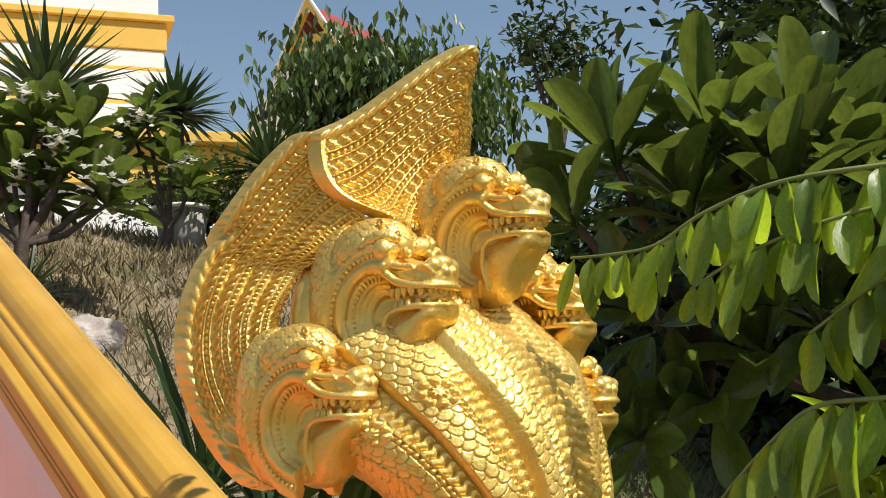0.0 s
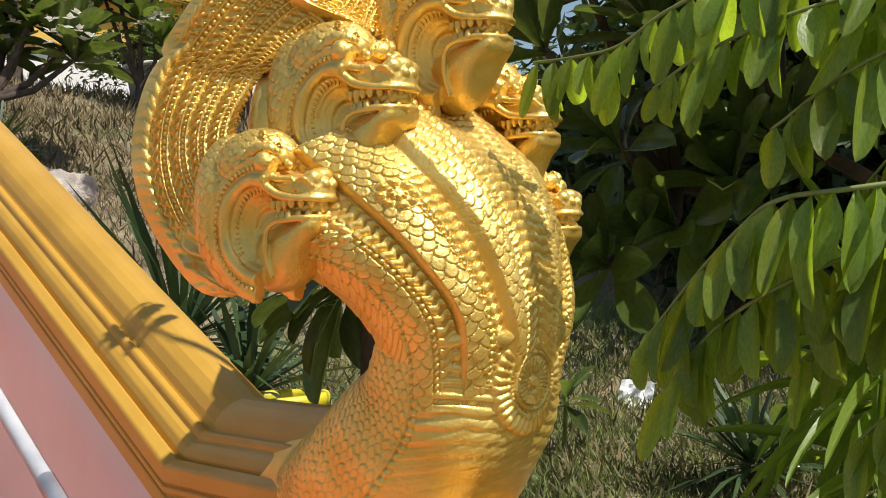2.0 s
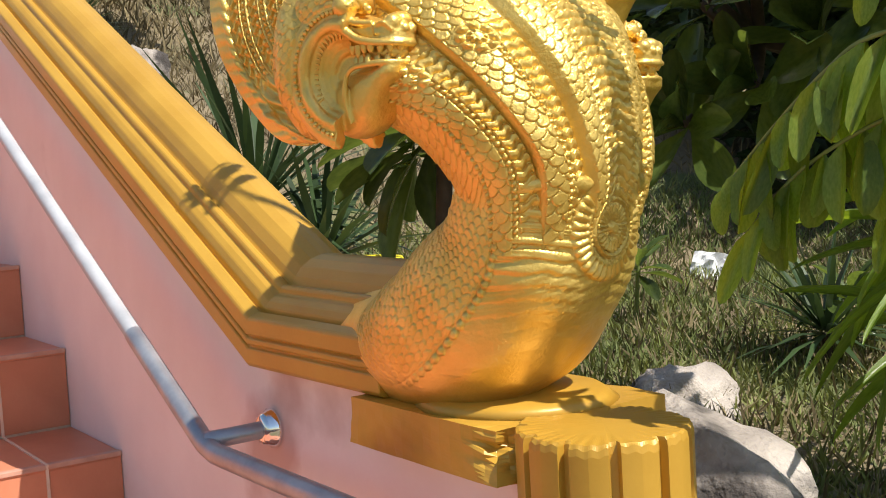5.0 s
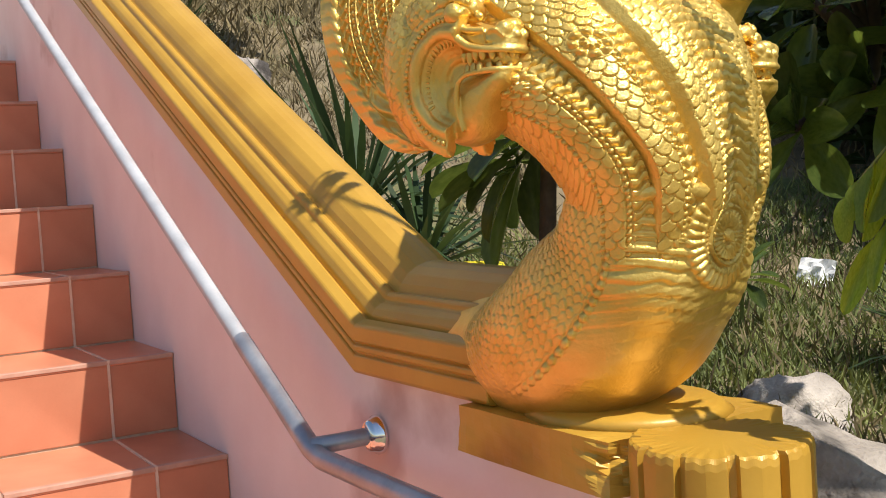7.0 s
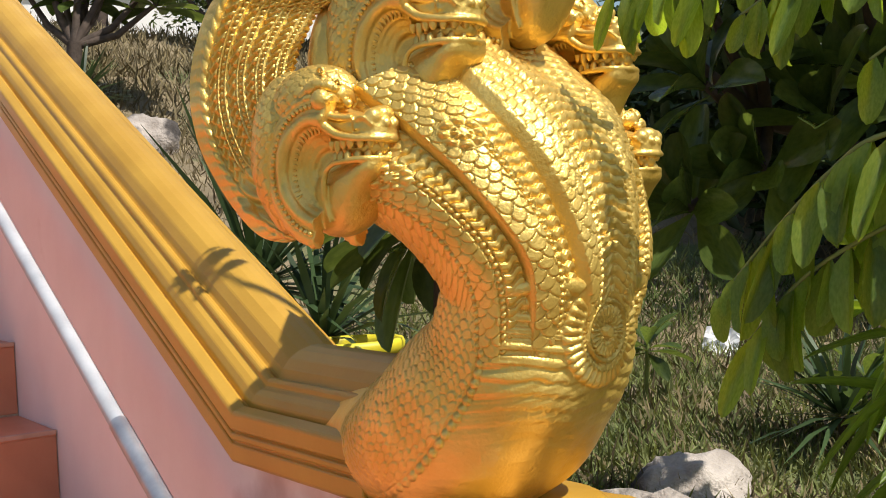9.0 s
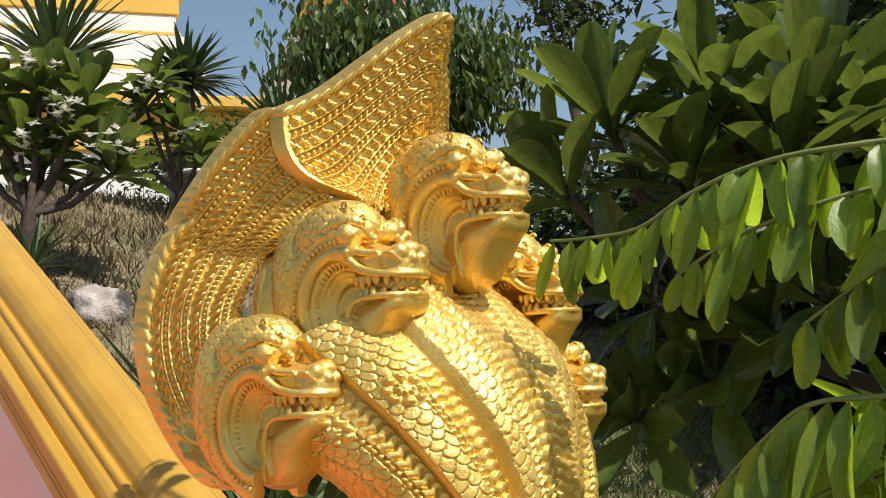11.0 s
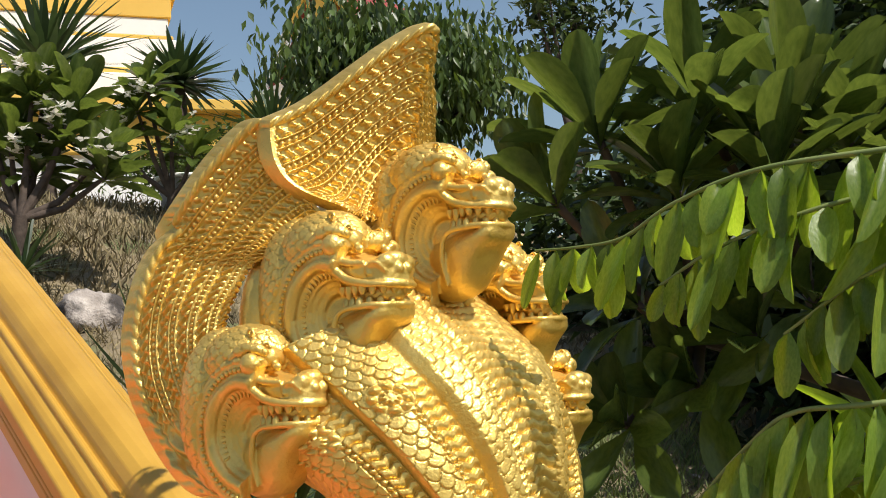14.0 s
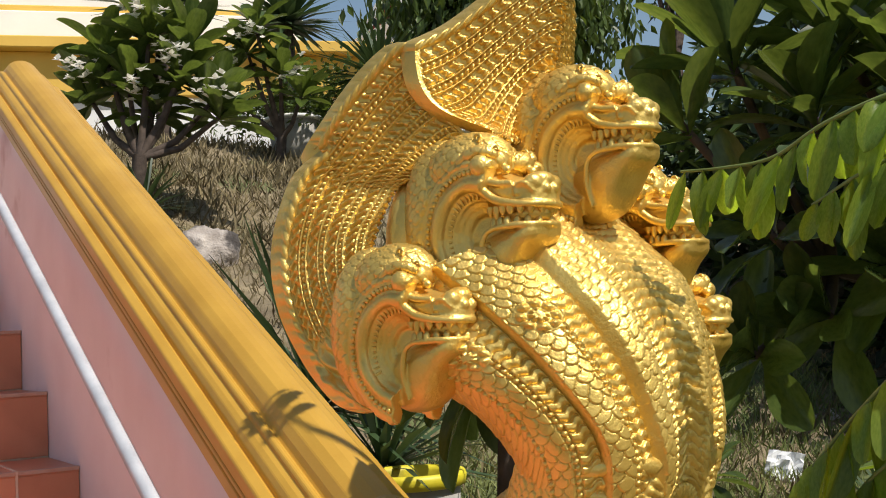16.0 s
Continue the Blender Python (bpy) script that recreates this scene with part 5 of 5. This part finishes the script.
def litter():
    bm = bmesh.new()
    bmesh.ops.create_grid(bm, x_segments=8, y_segments=8, size=0.5)
    for v in bm.verts:
        v.co = Vector((v.co.x * 0.11, v.co.y * 0.12, 0.03 * noise.noise(v.co * 5) + 0.03 * v.co.x))
    ob = part("litter", bm, PAPER, smooth=False)
    ob.location = (-0.20, 2.06, ground_z(-0.20, 2.06) + 0.03)
    ob.rotation_euler = (1.1, 0.3, 0.7)
    sol = ob.modifiers.new("thick", "SOLIDIFY")
    sol.thickness = 0.002
    tagged(ob, "crumpled white paper in the grass", "litter")


litter()


def grass(name, n, xr, yr, h, mat, label, seed):
    r = random.Random(seed)
    rows = []
    for _ in range(n):
        cx, cy = r.uniform(*xr), r.uniform(*yr)
        for _ in range(5):
            x, y = cx + r.gauss(0, 0.03), cy + r.gauss(0, 0.03)
            if y < 0.24:
                continue
            d = Vector((r.gauss(0, 0.6), r.gauss(0, 0.6), 1))
            rows.append(((x, y, ground_z(x, y) - 0.005), d, (r.gauss(0, 1), r.gauss(0, 1), 0.1), h * r.uniform(0.4, 1.2), h * 0.09))
    tagged(many_leaves(name, rows, mat, STRAP), label, "grass", kind="stuff")


grass("grass", 5200, (-5.5, 1.6), (0.25, 3.6), 0.075, GRASS, "dry straw-coloured grass on the slope", 21)
grass("grass", 6500, (-0.8, 1.8), (0.3, 2.9), 0.065, GRASS_GREEN, "green weeds and grass by the statue", 22)
grass("grass", 2200, (-9.0, -3.0), (0.6, 5.0), 0.14, GRASS, "dry grass on the upper slope", 23)

crown_tree("bush", "dark bush on the hill crest", (-2.6, 4.6, ground_z(-2.6, 4.6)), (-2.6, 4.6, 1.2), ((-2.5, 4.5, 1.5), (1.0, 0.7, 0.55)), 160, 34, 0.11, LEAF_DARK, droop=0.2, trunk=0.05, seed=31)
crown_tree("bush", "grey-green bush before the white temple wall", (-6.2, 3.4, ground_z(-6.2, 3.4)), (-6.2, 3.4, 2.4), ((-6.3, 3.3, 2.7), (0.9, 0.6, 0.3)), 110, 30, 0.07, LEAF_MANY, droop=0.1, trunk=0.03, seed=32)
